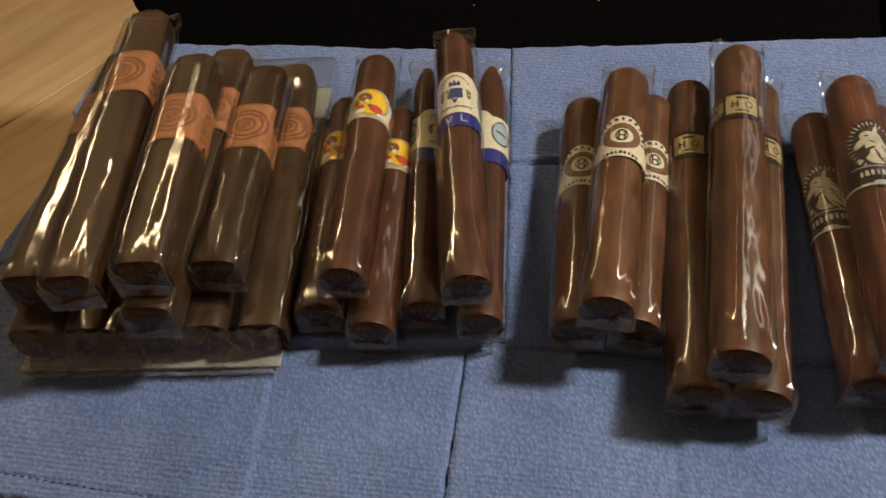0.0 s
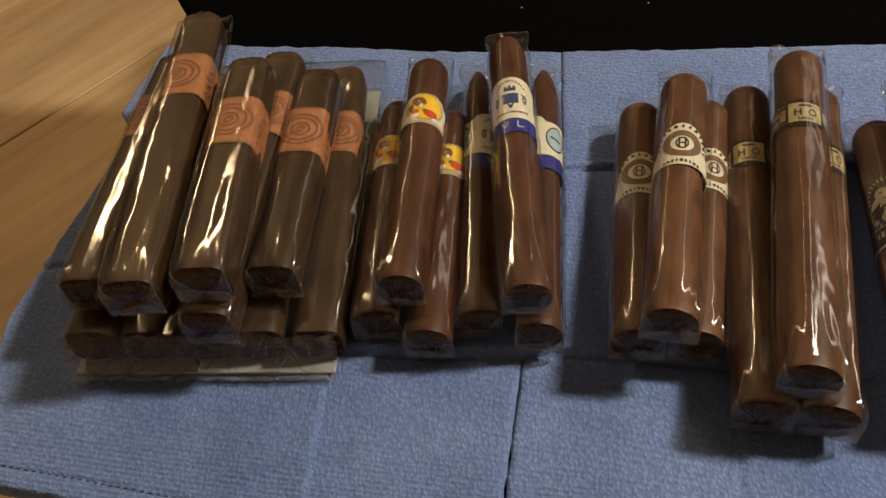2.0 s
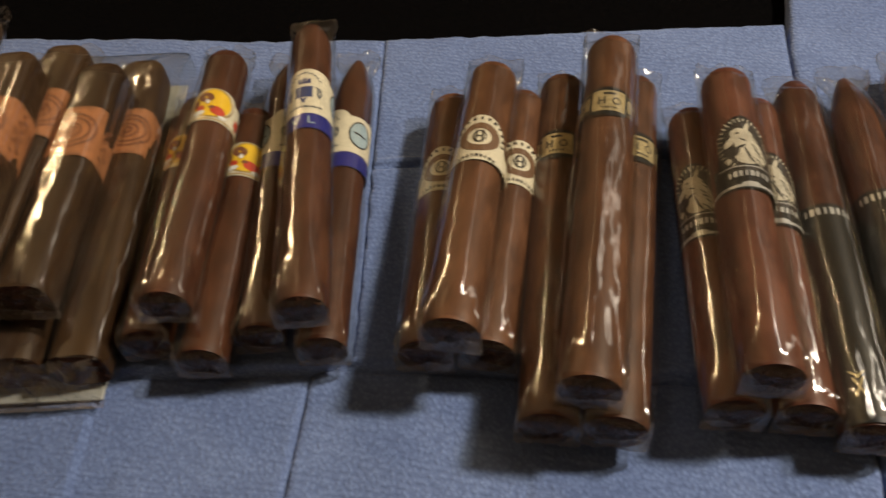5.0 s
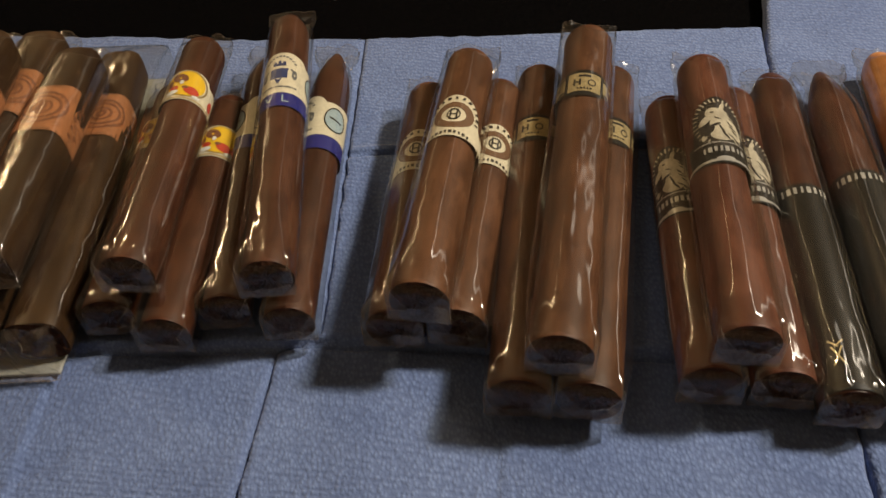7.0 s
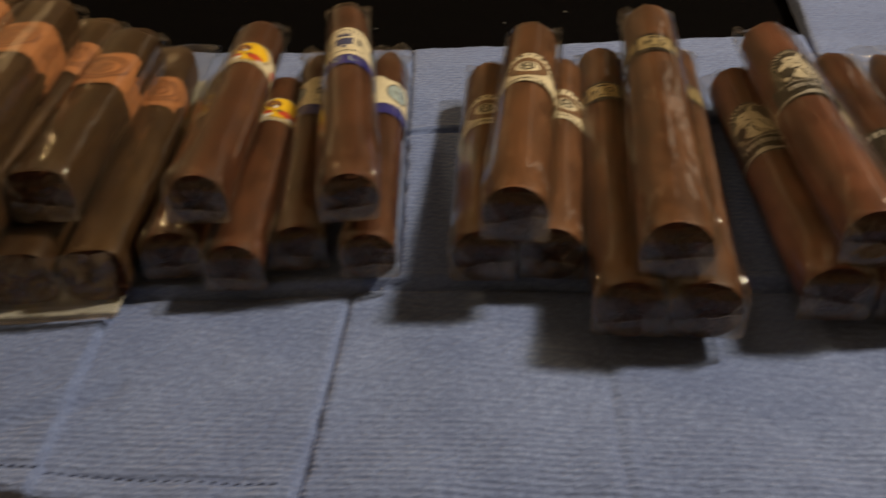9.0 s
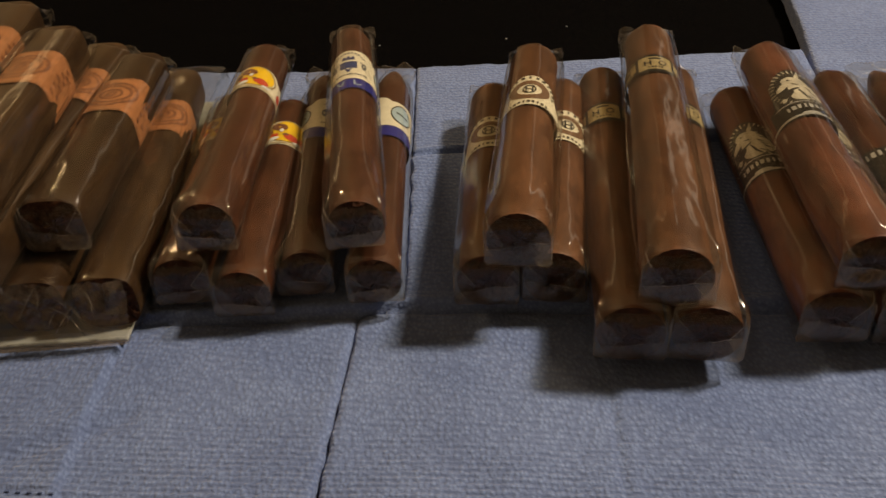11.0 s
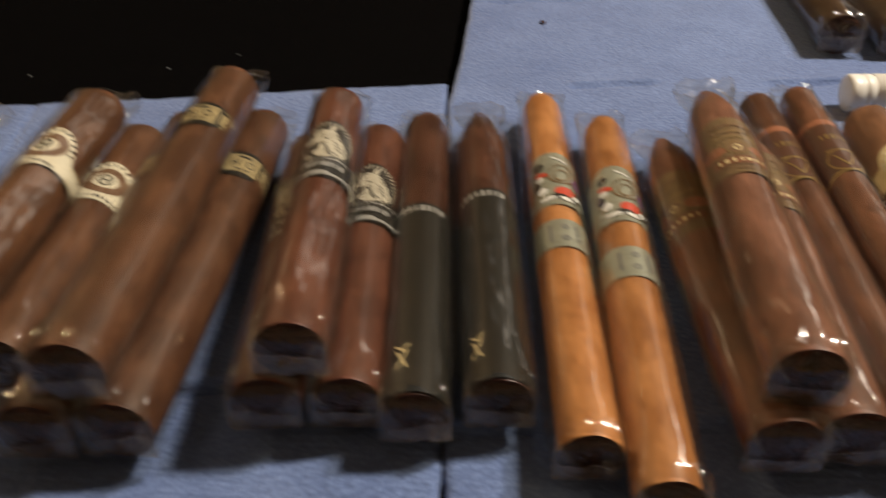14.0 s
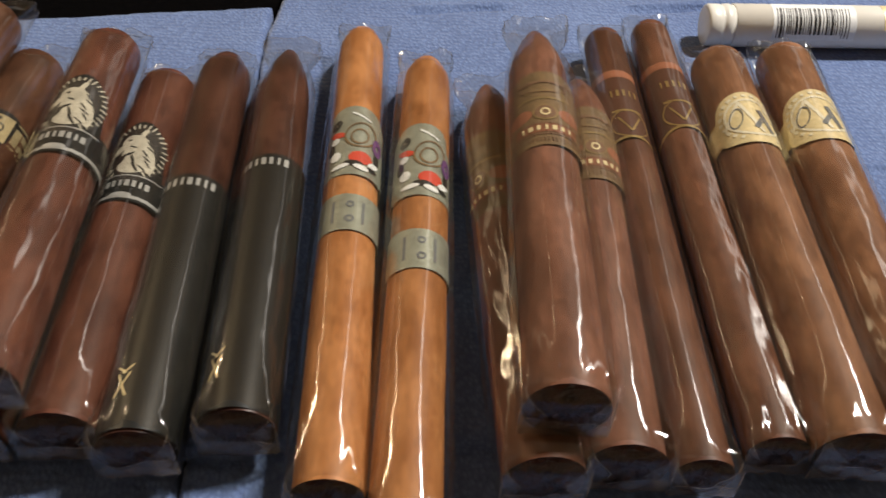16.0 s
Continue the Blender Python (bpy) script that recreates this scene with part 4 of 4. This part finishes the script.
def towel(label, left, right, steps, creases, rows, cols, seed, hem=None, name="towel", material=None, base=0.0, thick=0.0090):
    """A folded towel between two edges. steps: lines below which it is a layer thinner; creases: (a, b, depth, width)."""
    verts, faces = [], []
    steps = [(Vector(a), Vector(b), drop) for a, b, drop in steps]
    creases = [(Vector(a), Vector(b), depth, width) for a, b, depth, width in creases]

    def height(p):
        q = Vector((p.x * 23 + seed, p.y * 23, seed * 1.7))
        z = 0.0011 * noise.noise(q) + 0.0004 * noise.noise(q * 3.1) - 0.0003
        open_front = max(0.0, min(1.0, (0.130 - 0.235 * p.x - p.y) / 0.03))
        z += open_front * (0.0020 * noise.noise(q * 1.5 + Vector((4, 0, 0))) + 0.0010 * noise.noise(Vector((p.x * 75, p.y * 22, seed))))
        for a, b, drop in steps:
            d, t = to_line(p, a, b)
            d += 0.0012 * noise.noise(Vector((p.x * 60, p.y * 10, seed)))
            if -0.05 < t < 1.05:
                low = 1 / (1 + math.exp(max(-40, min(40, d / 0.00045))))
                z -= drop * low
                z += 0.0007 * math.exp(-((d - 0.0022) / 0.002) ** 2) - 0.0016 * math.exp(-((d + 0.0010) / 0.0010) ** 2)
        for a, b, depth, width in creases:
            d, t = to_line(p, a, b)
            d += 0.0010 * noise.noise(Vector((p.x * 45 + 9, p.y * 45, seed)))
            fade = max(0.0, min(1.0, min(t, 1 - t) * 9 + 0.35)) if -0.04 < t < 1.04 else 0.0
            z += fade * depth * (-math.exp(-(d / width) ** 2) + 0.4 * math.exp(-((d - 2.4 * width) / (1.6 * width)) ** 2))
        return z

    for i in range(rows + 1):
        v = i / rows
        a, b = along(left, v), along(right, v)
        for j in range(cols + 1):
            u = j / cols
            p = a.lerp(b, u)
            rough = Vector((0.0007 * noise.noise(Vector((v * 40, seed, 1))), 0.0010 * noise.noise(Vector((u * 30, seed, 7)))))
            edge = min(u * cols, (cols - u * cols), v * rows, rows - v * rows)
            z = height(p)
            side = min(u, 1 - u) * (b - a).length
            ends = min(v, 1 - v) * (left[-1][2] - left[0][2]) * -1
            near = max(0.0, min(side, abs(ends)))
            z -= 0.0011 * max(0.0, 1 - near / 0.0018) ** 2
            p = p + rough * (1 if edge < 6 else 0.3)
            verts.append((p.x, p.y, z + base))
    w = cols + 1
    for i in range(rows):
        for j in range(cols):
            k = i * w + j
            faces.append((k, k + w, k + w + 1, k + 1))
    rim = [j for j in range(w)] + [i * w + cols for i in range(1, rows + 1)] + [rows * w + j for j in range(cols - 1, -1, -1)] + [i * w for i in range(rows - 1, 0, -1)]
    low = len(verts)
    verts += [(verts[k][0], verts[k][1], base - thick) for k in rim]
    for i in range(len(rim)):
        j = (i + 1) % len(rim)
        faces.append((rim[i], rim[j], low + j, low + i))
    ob = tagged(new(name, mesh_of(name, verts, faces, material or TOWEL)), label, name.replace("_", " "), "" if material else "towels on the table")
    if hem:
        sv, sf = [], []
        (ax, ay), (bx, by), count = hem
        for i in range(count):
            t = (i + 0.5) / count
            x, y = ax + (bx - ax) * t, ay + (by - ay) * t
            z = height(Vector((x, y))) + 0.0004
            box(sv, sf, -0.00055, 0.00055, -0.0002, 0.0002, -0.0003, 0.0002)
            ang = math.atan2(by - ay, bx - ax)
            for k in range(len(sv) - 8, len(sv)):
                px, py, pz = sv[k]
                sv[k] = (x + px * math.cos(ang) - py * math.sin(ang), y + px * math.sin(ang) + py * math.cos(ang), z + pz)
        part("hem_stitching", mesh_of("hem_stitching", sv, sf, STITCH, False), ob, "dark stitches along the hem")
    return ob


G = 0.0002
SEAM_A = [(0, 0.0486, 0.3605), (0.62, 0.0196, 0.1815), (0.64, 0.0042, 0.1785), (1, -0.0155, 0.0985)]
SEAM_A2 = [(0, 0.0486, 0.3605), (0.62, 0.0196, 0.1815), (0.64, 0.0042, 0.1785), (1, -0.0190, 0.0830)]
SEAM_B = [(0, 0.2375, 0.3320), (0.10, 0.2300, 0.3066), (0.83, 0.1790, 0.1147), (1, 0.1640, 0.0640)]
towel("folded blue huck towel with a stitched hem, flat on the table",
      [(0, -0.166, 0.410), (0.20, -0.181, 0.352), (0.26, -0.173, 0.338), (0.52, -0.192, 0.270), (0.70, -0.206, 0.225), (1, -0.203, 0.152)],
      [(v, x - G, y) for v, x, y in SEAM_A],
      [((-0.064, 0.1900), (0.010, 0.1790), 0.0022)],
      [((-0.206, 0.2520), (-0.150, 0.2420), 0.0016, 0.0012), ((-0.10, 0.135), (-0.06, 0.150), 0.0008, 0.003), ((-0.205, 0.1600), (-0.016, 0.1065), 0.0007, 0.0009)],
      230, 200, 1.0, ((-0.200, 0.1590), (-0.018, 0.1070), 62))
towel("folded blue huck towel creased in squares, flat on the table",
      [(v, x + G, y) for v, x, y in SEAM_A2], [(v, x - G, y) for v, x, y in SEAM_B],
      [((0.002, 0.1830), (0.192, 0.1410), 0.0024)],
      [((0.034, 0.2745), (0.222, 0.2480), 0.0036, 0.0011), ((-0.008, 0.100), (0.172, 0.055), 0.0006, 0.004), ((0.075, 0.150), (0.062, 0.085), 0.0005, 0.0012)],
      260, 190, 2.0)
towel("large blue huck towel with loose folds, flat on the table",
      [(0, 0.3150, 0.545), (0.22, 0.2775, 0.432), (0.34, 0.2545, 0.368), (0.45, 0.2308, 0.3066), (0.86, 0.1798, 0.1147), (1, 0.1650, 0.0560)],
      [(0, 0.6700, 0.460), (0.45, 0.6000, 0.222), (1, 0.5300, -0.035)],
      [((0.180, 0.1240), (0.560, 0.0250), 0.0020)],
      [((0.292, 0.3115), (0.334, 0.3035), 0.0036, 0.0012), ((0.383, 0.2890), (0.450, 0.2750), 0.0034, 0.0013), ((0.276, 0.4330), (0.300, 0.4270), 0.0016, 0.0010), ((0.292, 0.4270), (0.420, 0.4060), 0.0022, 0.0009),
       ((0.205, 0.2190), (0.560, 0.1320), 0.0018, 0.0009)],
      300, 220, 3.0)

towel("plain matt black cloth spread on the table behind the towels",
      [(0, -0.330, 0.830), (0.52, -0.222, 0.580), (0.80, -0.1645, 0.455), (1, -0.150, 0.390)], [(0, 0.720, 0.640), (1, 0.640, 0.230)],
      [], [((0.02, 0.60), (0.30, 0.47), 0.0015, 0.006)], 90, 120, 5.0, None, "black_cloth", BLACK_CLOTH, -0.0100, 0.0022)

# ---- the bundle in one wrapping, and the cigars stacked on it ----
DARK = ("maduro", 0.0094, "flat", 3.6)
R, UP = 0.0095, 0.0095 * 2.73


def bundle():
    ob = tagged(new("cigar_bundle"), "five dark cigars on a white card in one cellophane wrapping", "cigar bundle", "cigars on the towels")
    fl, fr = Vector((-0.1578, 0.1960)), Vector((-0.0708, 0.1852))
    hl, hr = Vector((-0.1490, 0.3560)), Vector((-0.0605, 0.3459))
    for i in range(5):
        t = i / 4
        make_cigar(DARK, hl.lerp(hr, t), fl.lerp(fr, t), 0.0114, "", "", banded(band_terracotta, 0.039, 10), False, ob)
    # the card under them, with a lip in front
    ang = math.degrees(math.atan2(fr.y - fl.y, fr.x - fl.x))
    place = pose((fl.x + fr.x) / 2, (fl.y + fr.y) / 2, 0, 0, 0, ang)
    card = rounded_box("card", (0.1027, 0.1660, 0.0014), 0.0005, CARD)
    part("card", card, ob, "thin white card").matrix_basis = place @ pose(-0.0022, 0.0772, 0.0009)

    def crumple(x, y, z, much):
        w = Vector((x * 105, y * 70, z * 110))
        return much * (ridge(w) + 0.6 * ridge(w * 2.2 + Vector((3, 1, 7))) + 0.35 * ridge(w * 4.3))

    # the shared wrapping: a slack sheet sagging between the cigars, rounded down at the sides
    rings = []
    for i in range(72):
        y = -0.0020 + 0.1660 * i / 71
        back = max(0.0, (y - 0.150) / 0.014)
        ring = []
        for j in range(150):
            phi = j / 150 * 2 * math.pi
            q = 1 / (abs(math.sin(phi)) ** 9 + abs(math.cos(phi)) ** 9) ** (1 / 9)
            x, z = 0.0540 * q * math.sin(phi), 0.0105 * q * math.cos(phi)
            if z > 0:
                z *= 1 - 0.45 * back
                z += (0.0007 * math.cos(x / 0.0216 * 2 * math.pi) + crumple(x, y, 0, 0.0009)) * (1 - back)
            else:
                z = max(z, -0.0098)
            x += crumple(0.3 + z, y, 0.2, 0.0006) * (1 if x > 0 else -1)
            ring.append((x, y, z + 0.0118))
        rings.append(ring)
    part("wrapping", tube_mesh("wrapping", rings, FILM, (False, True)), ob, "slack clear cellophane wrapping").matrix_basis = place
    # the front: an upright crumpled sheet over the feet, then a hazy seam lying forward on the card's lip
    verts, faces, kinds = [], [], []
    cols, rows = 130, 30
    for i in range(cols + 1):
        x = -0.0545 + 0.1065 * i / cols
        for j in range(rows + 1):
            g = j / rows
            if g < 0.72:
                h = 1 - g / 0.72
                y, z = -0.0022 - 0.0034 * (1 - h) ** 1.6 + 0.0016 * max(0.0, h - 0.85) / 0.15, 0.0030 + 0.0185 * h
                y -= crumple(x, 0.4, z, 0.0030) + 0.0010
            else:
                h = (g - 0.72) / 0.28
                y, z = -0.0066 - 0.0030 * h, 0.0030 - 0.0004 * h
                y -= crumple(x, 0.9, 0, 0.0007) * h
                z += 0.0003 * noise.noise(Vector((x * 200, h * 2, 3)))
            verts.append((x * (1 - 0.02 * g), y, z))
    for i in range(cols):
        for j in range(rows):
            k = i * (rows + 1) + j
            faces.append((k, k + 1, k + rows + 2, k + rows + 1))
            kinds.append(1 if j >= 0.72 * rows else 0)
    fold = mesh_of("wrapping_fold", verts, faces, FILM_SLACK)
    fold.materials.append(FILM_SEAM)
    for p, kind in zip(fold.polygons, kinds):
        p.material_index = kind
    part("wrapping_fold", fold, ob, "crumpled cellophane end").matrix_basis = place
    # hazy strips drawn for the white gleam of sharp creases across the front and the top
    rnd = random.Random(21)
    verts, faces = [], []
    for i in range(26):
        x, h, lean, size = rnd.uniform(-0.050, 0.050), rnd.uniform(0.0, 0.6), rnd.uniform(-0.9, 0.9), rnd.uniform(0.004, 0.012)
        k = len(verts)
        for j in range(7):
            g = h + size / 0.0185 * j / 6
            px, pz = x + lean * size * j / 6 + 0.0006 * noise.noise(Vector((j * 0.7, i, 2))), 0.0030 + 0.0185 * min(g, 1.0)
            px = max(-0.0525, min(0.0515, px))
            py = -0.0024 - 0.0034 * (1 - min(g, 1.0)) ** 1.6 - crumple(px, 0.4, pz, 0.0030) - 0.0013 + 0.018 * max(0.0, g - 1.0)
            wide = 0.00020 * math.sin((j + 0.5) / 7 * math.pi) + 0.00003
            for q in range(3):
                verts.append((px + wide * math.cos(q * 2.1), py - 0.0001, pz + wide * math.sin(q * 2.1)))
        faces += [(k + 3 * j + q, k + 3 * j + (q + 1) % 3, k + 3 * j + 3 + (q + 1) % 3, k + 3 * j + 3 + q) for j in range(6) for q in range(3)]
    part("crease", mesh_of("crease", verts, faces, FILM_RIM), ob, "hazy strips for the gleam of creases in the cellophane").matrix_basis = place
    return ob


bundle()
for head, foot, z, s, turn, text in (
    ((-0.1372, 0.3444), (-0.1535, 0.2055), 0.0305, 0.0349, -30, "dark cigar lying low at the edge of the bundle"),
    ((-0.0851, 0.3368), (-0.1058, 0.1841), 0.0305, 0.0342, 12, "dark cigar lying on the wrapped bundle under another"),
    ((-0.0691, 0.3207), (-0.0836, 0.2018), 0.0305, 0.0328, -2, "short dark cigar with an orange band on the bundle"),
    ((-0.1199, 0.3491), (-0.1274, 0.1873), 0.0478, 0.0370, -14, "long dark cigar with an orange band on top of the stack"),
    ((-0.0942, 0.3091), (-0.1027, 0.1887), 0.0490, 0.0324, -8, "short dark cigar with an orange band on top of the stack"),
):
    make_cigar(DARK, head, foot, z, text, "cigars on the bundle", banded(band_terracotta, s, turn))

# ---- the stacks of three ----


def stack(style, group, texts, band, places, turns):
    """places: head, foot, height of the axis, start of the band."""
    for (head, foot, z, s), text, turn in zip(places, texts, turns):
        make_cigar(style, head, foot, z, text, group, banded(band, s, turn))


stack(("russet", 0.0088, "round", 2.0), "yellow-banded cigars",
      ("reddish-brown cigar with a yellow medallion band on the towel",) * 2 + ("reddish-brown cigar with a yellow medallion band atop two others",), band_yellow,
      [((-0.0353, 0.3200), (-0.0490, 0.1920), 0.0104, 0.0321), ((-0.0105, 0.3073), (-0.0298, 0.1812), 0.0104, 0.0294), ((-0.0182, 0.3246), (-0.0375, 0.1930), 0.0287, 0.0333)], (-10, 12, 8))
stack(("cocoa", 0.0085, "torpedo", 2.0), "blue-banded cigars",
      ("brown torpedo cigar with cream and blue band on the towel",) * 2, band_blue,
      [((0.0046, 0.3396), (-0.0105, 0.1880), 0.0100, 0.0423), ((0.0350, 0.3349), (0.0110, 0.1792), 0.0100, 0.0435)], (55, -62))
make_cigar(("cocoa", 0.0085, "blunt", 2.0), (0.0180, 0.3334), (0.0072, 0.1820), 0.0300, "brown cigar with cream and blue crest band atop two others", "blue-banded cigars", banded(band_blue, 0.0392, -6))
stack(("tan", 0.0096, "round", 2.0), "white-banded cigars",
      ("tan cigar with a round cream medallion band on the towel",) * 2 + ("tan cigar with a round cream medallion band atop two others",), band_white,
      [((0.0748, 0.2972), (0.0448, 0.1702), 0.0112, 0.0405), ((0.1030, 0.2935), (0.0650, 0.1670), 0.0112, 0.0390), ((0.0914, 0.2933), (0.0533, 0.1660), 0.0278, 0.0408)], (-8, 18, -2))
stack(("brown", 0.0098, "round", 2.0), "gold-banded cigars",
      ("long brown cigar with a gold band, lying on the towel",) * 2 + ("long brown cigar with a gold band, resting on two others",), band_gold,
      [((0.1225, 0.2995), (0.0786, 0.1375), 0.0114, 0.0426), ((0.1512, 0.2925), (0.0990, 0.1328), 0.0114, 0.0430), ((0.1415, 0.2989), (0.0908, 0.1387), 0.0282, 0.0407)], (-12, 20, 0))
stack(("red", 0.0094, "round", 2.0), "black-banded cigars",
      ("red-brown cigar with a black and cream band on the towel",) * 2 + ("red-brown cigar with a black and cream band atop two others",), band_portrait,
      [((0.1680, 0.2692), (0.1360, 0.1325), 0.0110, 0.0396), ((0.1940, 0.2695), (0.1568, 0.1275), 0.0110, 0.0401), ((0.1794, 0.2710), (0.1444, 0.1335), 0.0276, 0.0368)], (-30, 0, 2))

# ---- the pairs lying side by side ----
for head, foot, s, kind, turn in (((0.2140, 0.2773), (0.1730, 0.1183), 0.0770, "blunt", -3), ((0.2375, 0.2777), (0.1954, 0.1174), 0.0744, "torpedo", -16)):
    make_cigar(("oily", 0.0090, kind, 2.0), head, foot, 0.0106, "dark oily cigar in a black paper sleeve on the towel", "cigars in black paper", banded(band_black, s, turn, "length"))
for head, foot, s, s2, turn in (((0.2664, 0.2834), (0.2118, 0.0954), 0.0610, 0.1044, 2), ((0.2830, 0.2575), (0.2249, 0.0780), 0.0500, 0.0988, 4)):
    make_cigar(("natural", 0.0083, "blunt", 2.0), head, foot, 0.0099, "long pale golden cigar with a floral foil band on the towel", "pale cigars", banded(band_floral, s, turn, s2))
stack(("dusty", 0.0096, "torpedo", 2.0), "olive-banded cigars",
      ("dull brown cigar with an olive and orange band on the towel",) * 2 + ("dull brown torpedo with an olive and orange band atop two others",), band_olive,
      [((0.2988, 0.2363), (0.2588, 0.0852), 0.0113, 0.0400), ((0.3310, 0.2310), (0.2777, 0.0827), 0.0113, 0.0320), ((0.3165, 0.2380), (0.2639, 0.0906), 0.0284, 0.0410)], (-50, 6, -4))
for head, foot, s, turn in (((0.3552, 0.2610), (0.2942, 0.0767), 0.0385, 4), ((0.3752, 0.2619), (0.3140, 0.0768), 0.0391, 0)):
    make_cigar(("walnut", 0.0074, "round", 2.0), head, foot, 0.0090, "long thin brown cigar with a maroon and gold band", "thin cigars", banded(band_slim, s, turn))
for head, foot, s, turn in (((0.3863, 0.2312), (0.3297, 0.0699), 0.0393, 8), ((0.4125, 0.2266), (0.3490, 0.0670), 0.0404, 0)):
    make_cigar(("hazel", 0.0098, "round", 2.0), head, foot, 0.0115, "thick brown cigar with a pale gold band on the towel", "gold-medallion cigars", banded(band_ivory, s, turn))
for head, foot in (((0.4830, 0.4500), (0.4330, 0.3090)), ((0.5100, 0.4390), (0.4600, 0.2980))):
    make_cigar(("maduro", 0.0102, "round", 2.0), head, foot, 0.0110, "dark cigar in a cellophane sleeve at the back of the towel", "cigars at the back")


# ---- the white tube ----
def cigar_tube():
    ob = tagged(new("cigar_tube"), "white plastic cigar tube with a barcode lying on the towel", "cigar tube")
    ob.matrix_basis = pose(0.3985, 0.2560, 0.0088, 0, 0, -16.7)
    white = plain("white_plastic", (0.72, 0.71, 0.66), 0.35, 0.04, 90, 0.05)

    def skin(name, pairs):
        rings = [[(x, r * math.sin(j / 32 * 2 * math.pi), r * math.cos(j / 32 * 2 * math.pi)) for j in range(32)] for x, r in pairs]
        return tube_mesh(name, [list(reversed(q)) for q in rings], white)

    cap = [(0, 0.0070), (0.0004, 0.0078), (0.0012, 0.0082), (0.0052, 0.0082), (0.0056, 0.0079), (0.0066, 0.0079), (0.0070, 0.0083), (0.0092, 0.0083), (0.0096, 0.0079), (0.0108, 0.0079)]
    part("cap", skin("cap", cap), ob, "ribbed white cap")
    part("barrel", skin("barrel", [(0.0108, 0.0078), (0.0112, 0.0084), (0.145, 0.0084), (0.1490, 0.0078), (0.1510, 0.006)]), ob)

    def strip(x0, x1, a0, a1, material, name, lift=0.0001):
        verts, faces = [], []
        for i in range(9):
            a = a0 + (a1 - a0) * i / 8
            for x in (x0, x1):
                verts.append((x, (0.0084 + lift) * math.sin(a), (0.0084 + lift) * math.cos(a)))
        faces = [(2 * i, 2 * i + 1, 2 * i + 3, 2 * i + 2) for i in range(8)]
        return mesh_of(name, verts, faces, material)

    rnd = random.Random(8)
    x = 0.0265
    code = part("barcode_label", strip(0.0250, 0.0580, -1.75, 0.25, WHITE, "barcode_label"), ob)
    while x < 0.0560:
        w = rnd.choice((0.0003, 0.0004, 0.0007, 0.0010))
        part("bar", strip(x, x + w, -1.45 if 0.030 < x < 0.052 else -1.62, -0.15, BLACKINK, "bar", 0.0002), code)
        x += w + rnd.choice((0.0004, 0.0006, 0.0009))
    part("seal", strip(0.0690, 0.0780, -1.2, 0.3, PALEGOLD, "seal"), ob, "pale gold seal")
    return ob


cigar_tube()

# ---- a dark crumb on the towel and pale specks on the black cloth ----


def crumb(name, label, place, size, material, seed):
    bm = bmesh.new()
    bmesh.ops.create_icosphere(bm, subdivisions=2, radius=size)
    for v in bm.verts:
        v.co *= 1 + 0.35 * noise.noise(v.co / size * 1.3 + Vector((seed, 0, 0)))
        v.co.z *= 0.6
    me = bpy.data.meshes.new(name)
    bm.to_mesh(me)
    bm.free()
    me.materials.append(material)
    ob = tagged(new(name, me), label, "crumb")
    ob.location = place
    return ob


crumb("tobacco_crumb", "small dark tobacco crumb on the blue towel", (0.3068, 0.3905, 0.0004), 0.0016, TOBACCO, 1)
for i, (x, y) in enumerate(((0.0350, 0.4180), (0.1050, 0.4080), (0.1420, 0.4160))):
    crumb("lint_speck", "tiny pale speck on the black cloth", (x, y, -0.0100), 0.0006, GREYINK, i + 4)

# ---- floorboards ----
BOARD_L, BOARD_W = 1.6, 0.31
board = rounded_box("floorboard", (BOARD_L - 0.003, BOARD_W - 0.003, 0.012), 0.0015, PLANK, 1)
turn = 45.0
for i in range(-11, 12):
    for j in range(-3, 4):
        m = pose(-0.55, 0.972, FLOOR_Z - 0.006, 0, 0, turn) @ pose((j + 0.37 * (i % 3)) * BOARD_L, (i + 0.5) * BOARD_W, 0)
        c = m.translation
        if -2.4 < c.x < 2.8 and -1.8 < c.y < 3.2:
            ob = new("floorboard", board)
            ob.parent = floor
            ob.matrix_basis = m
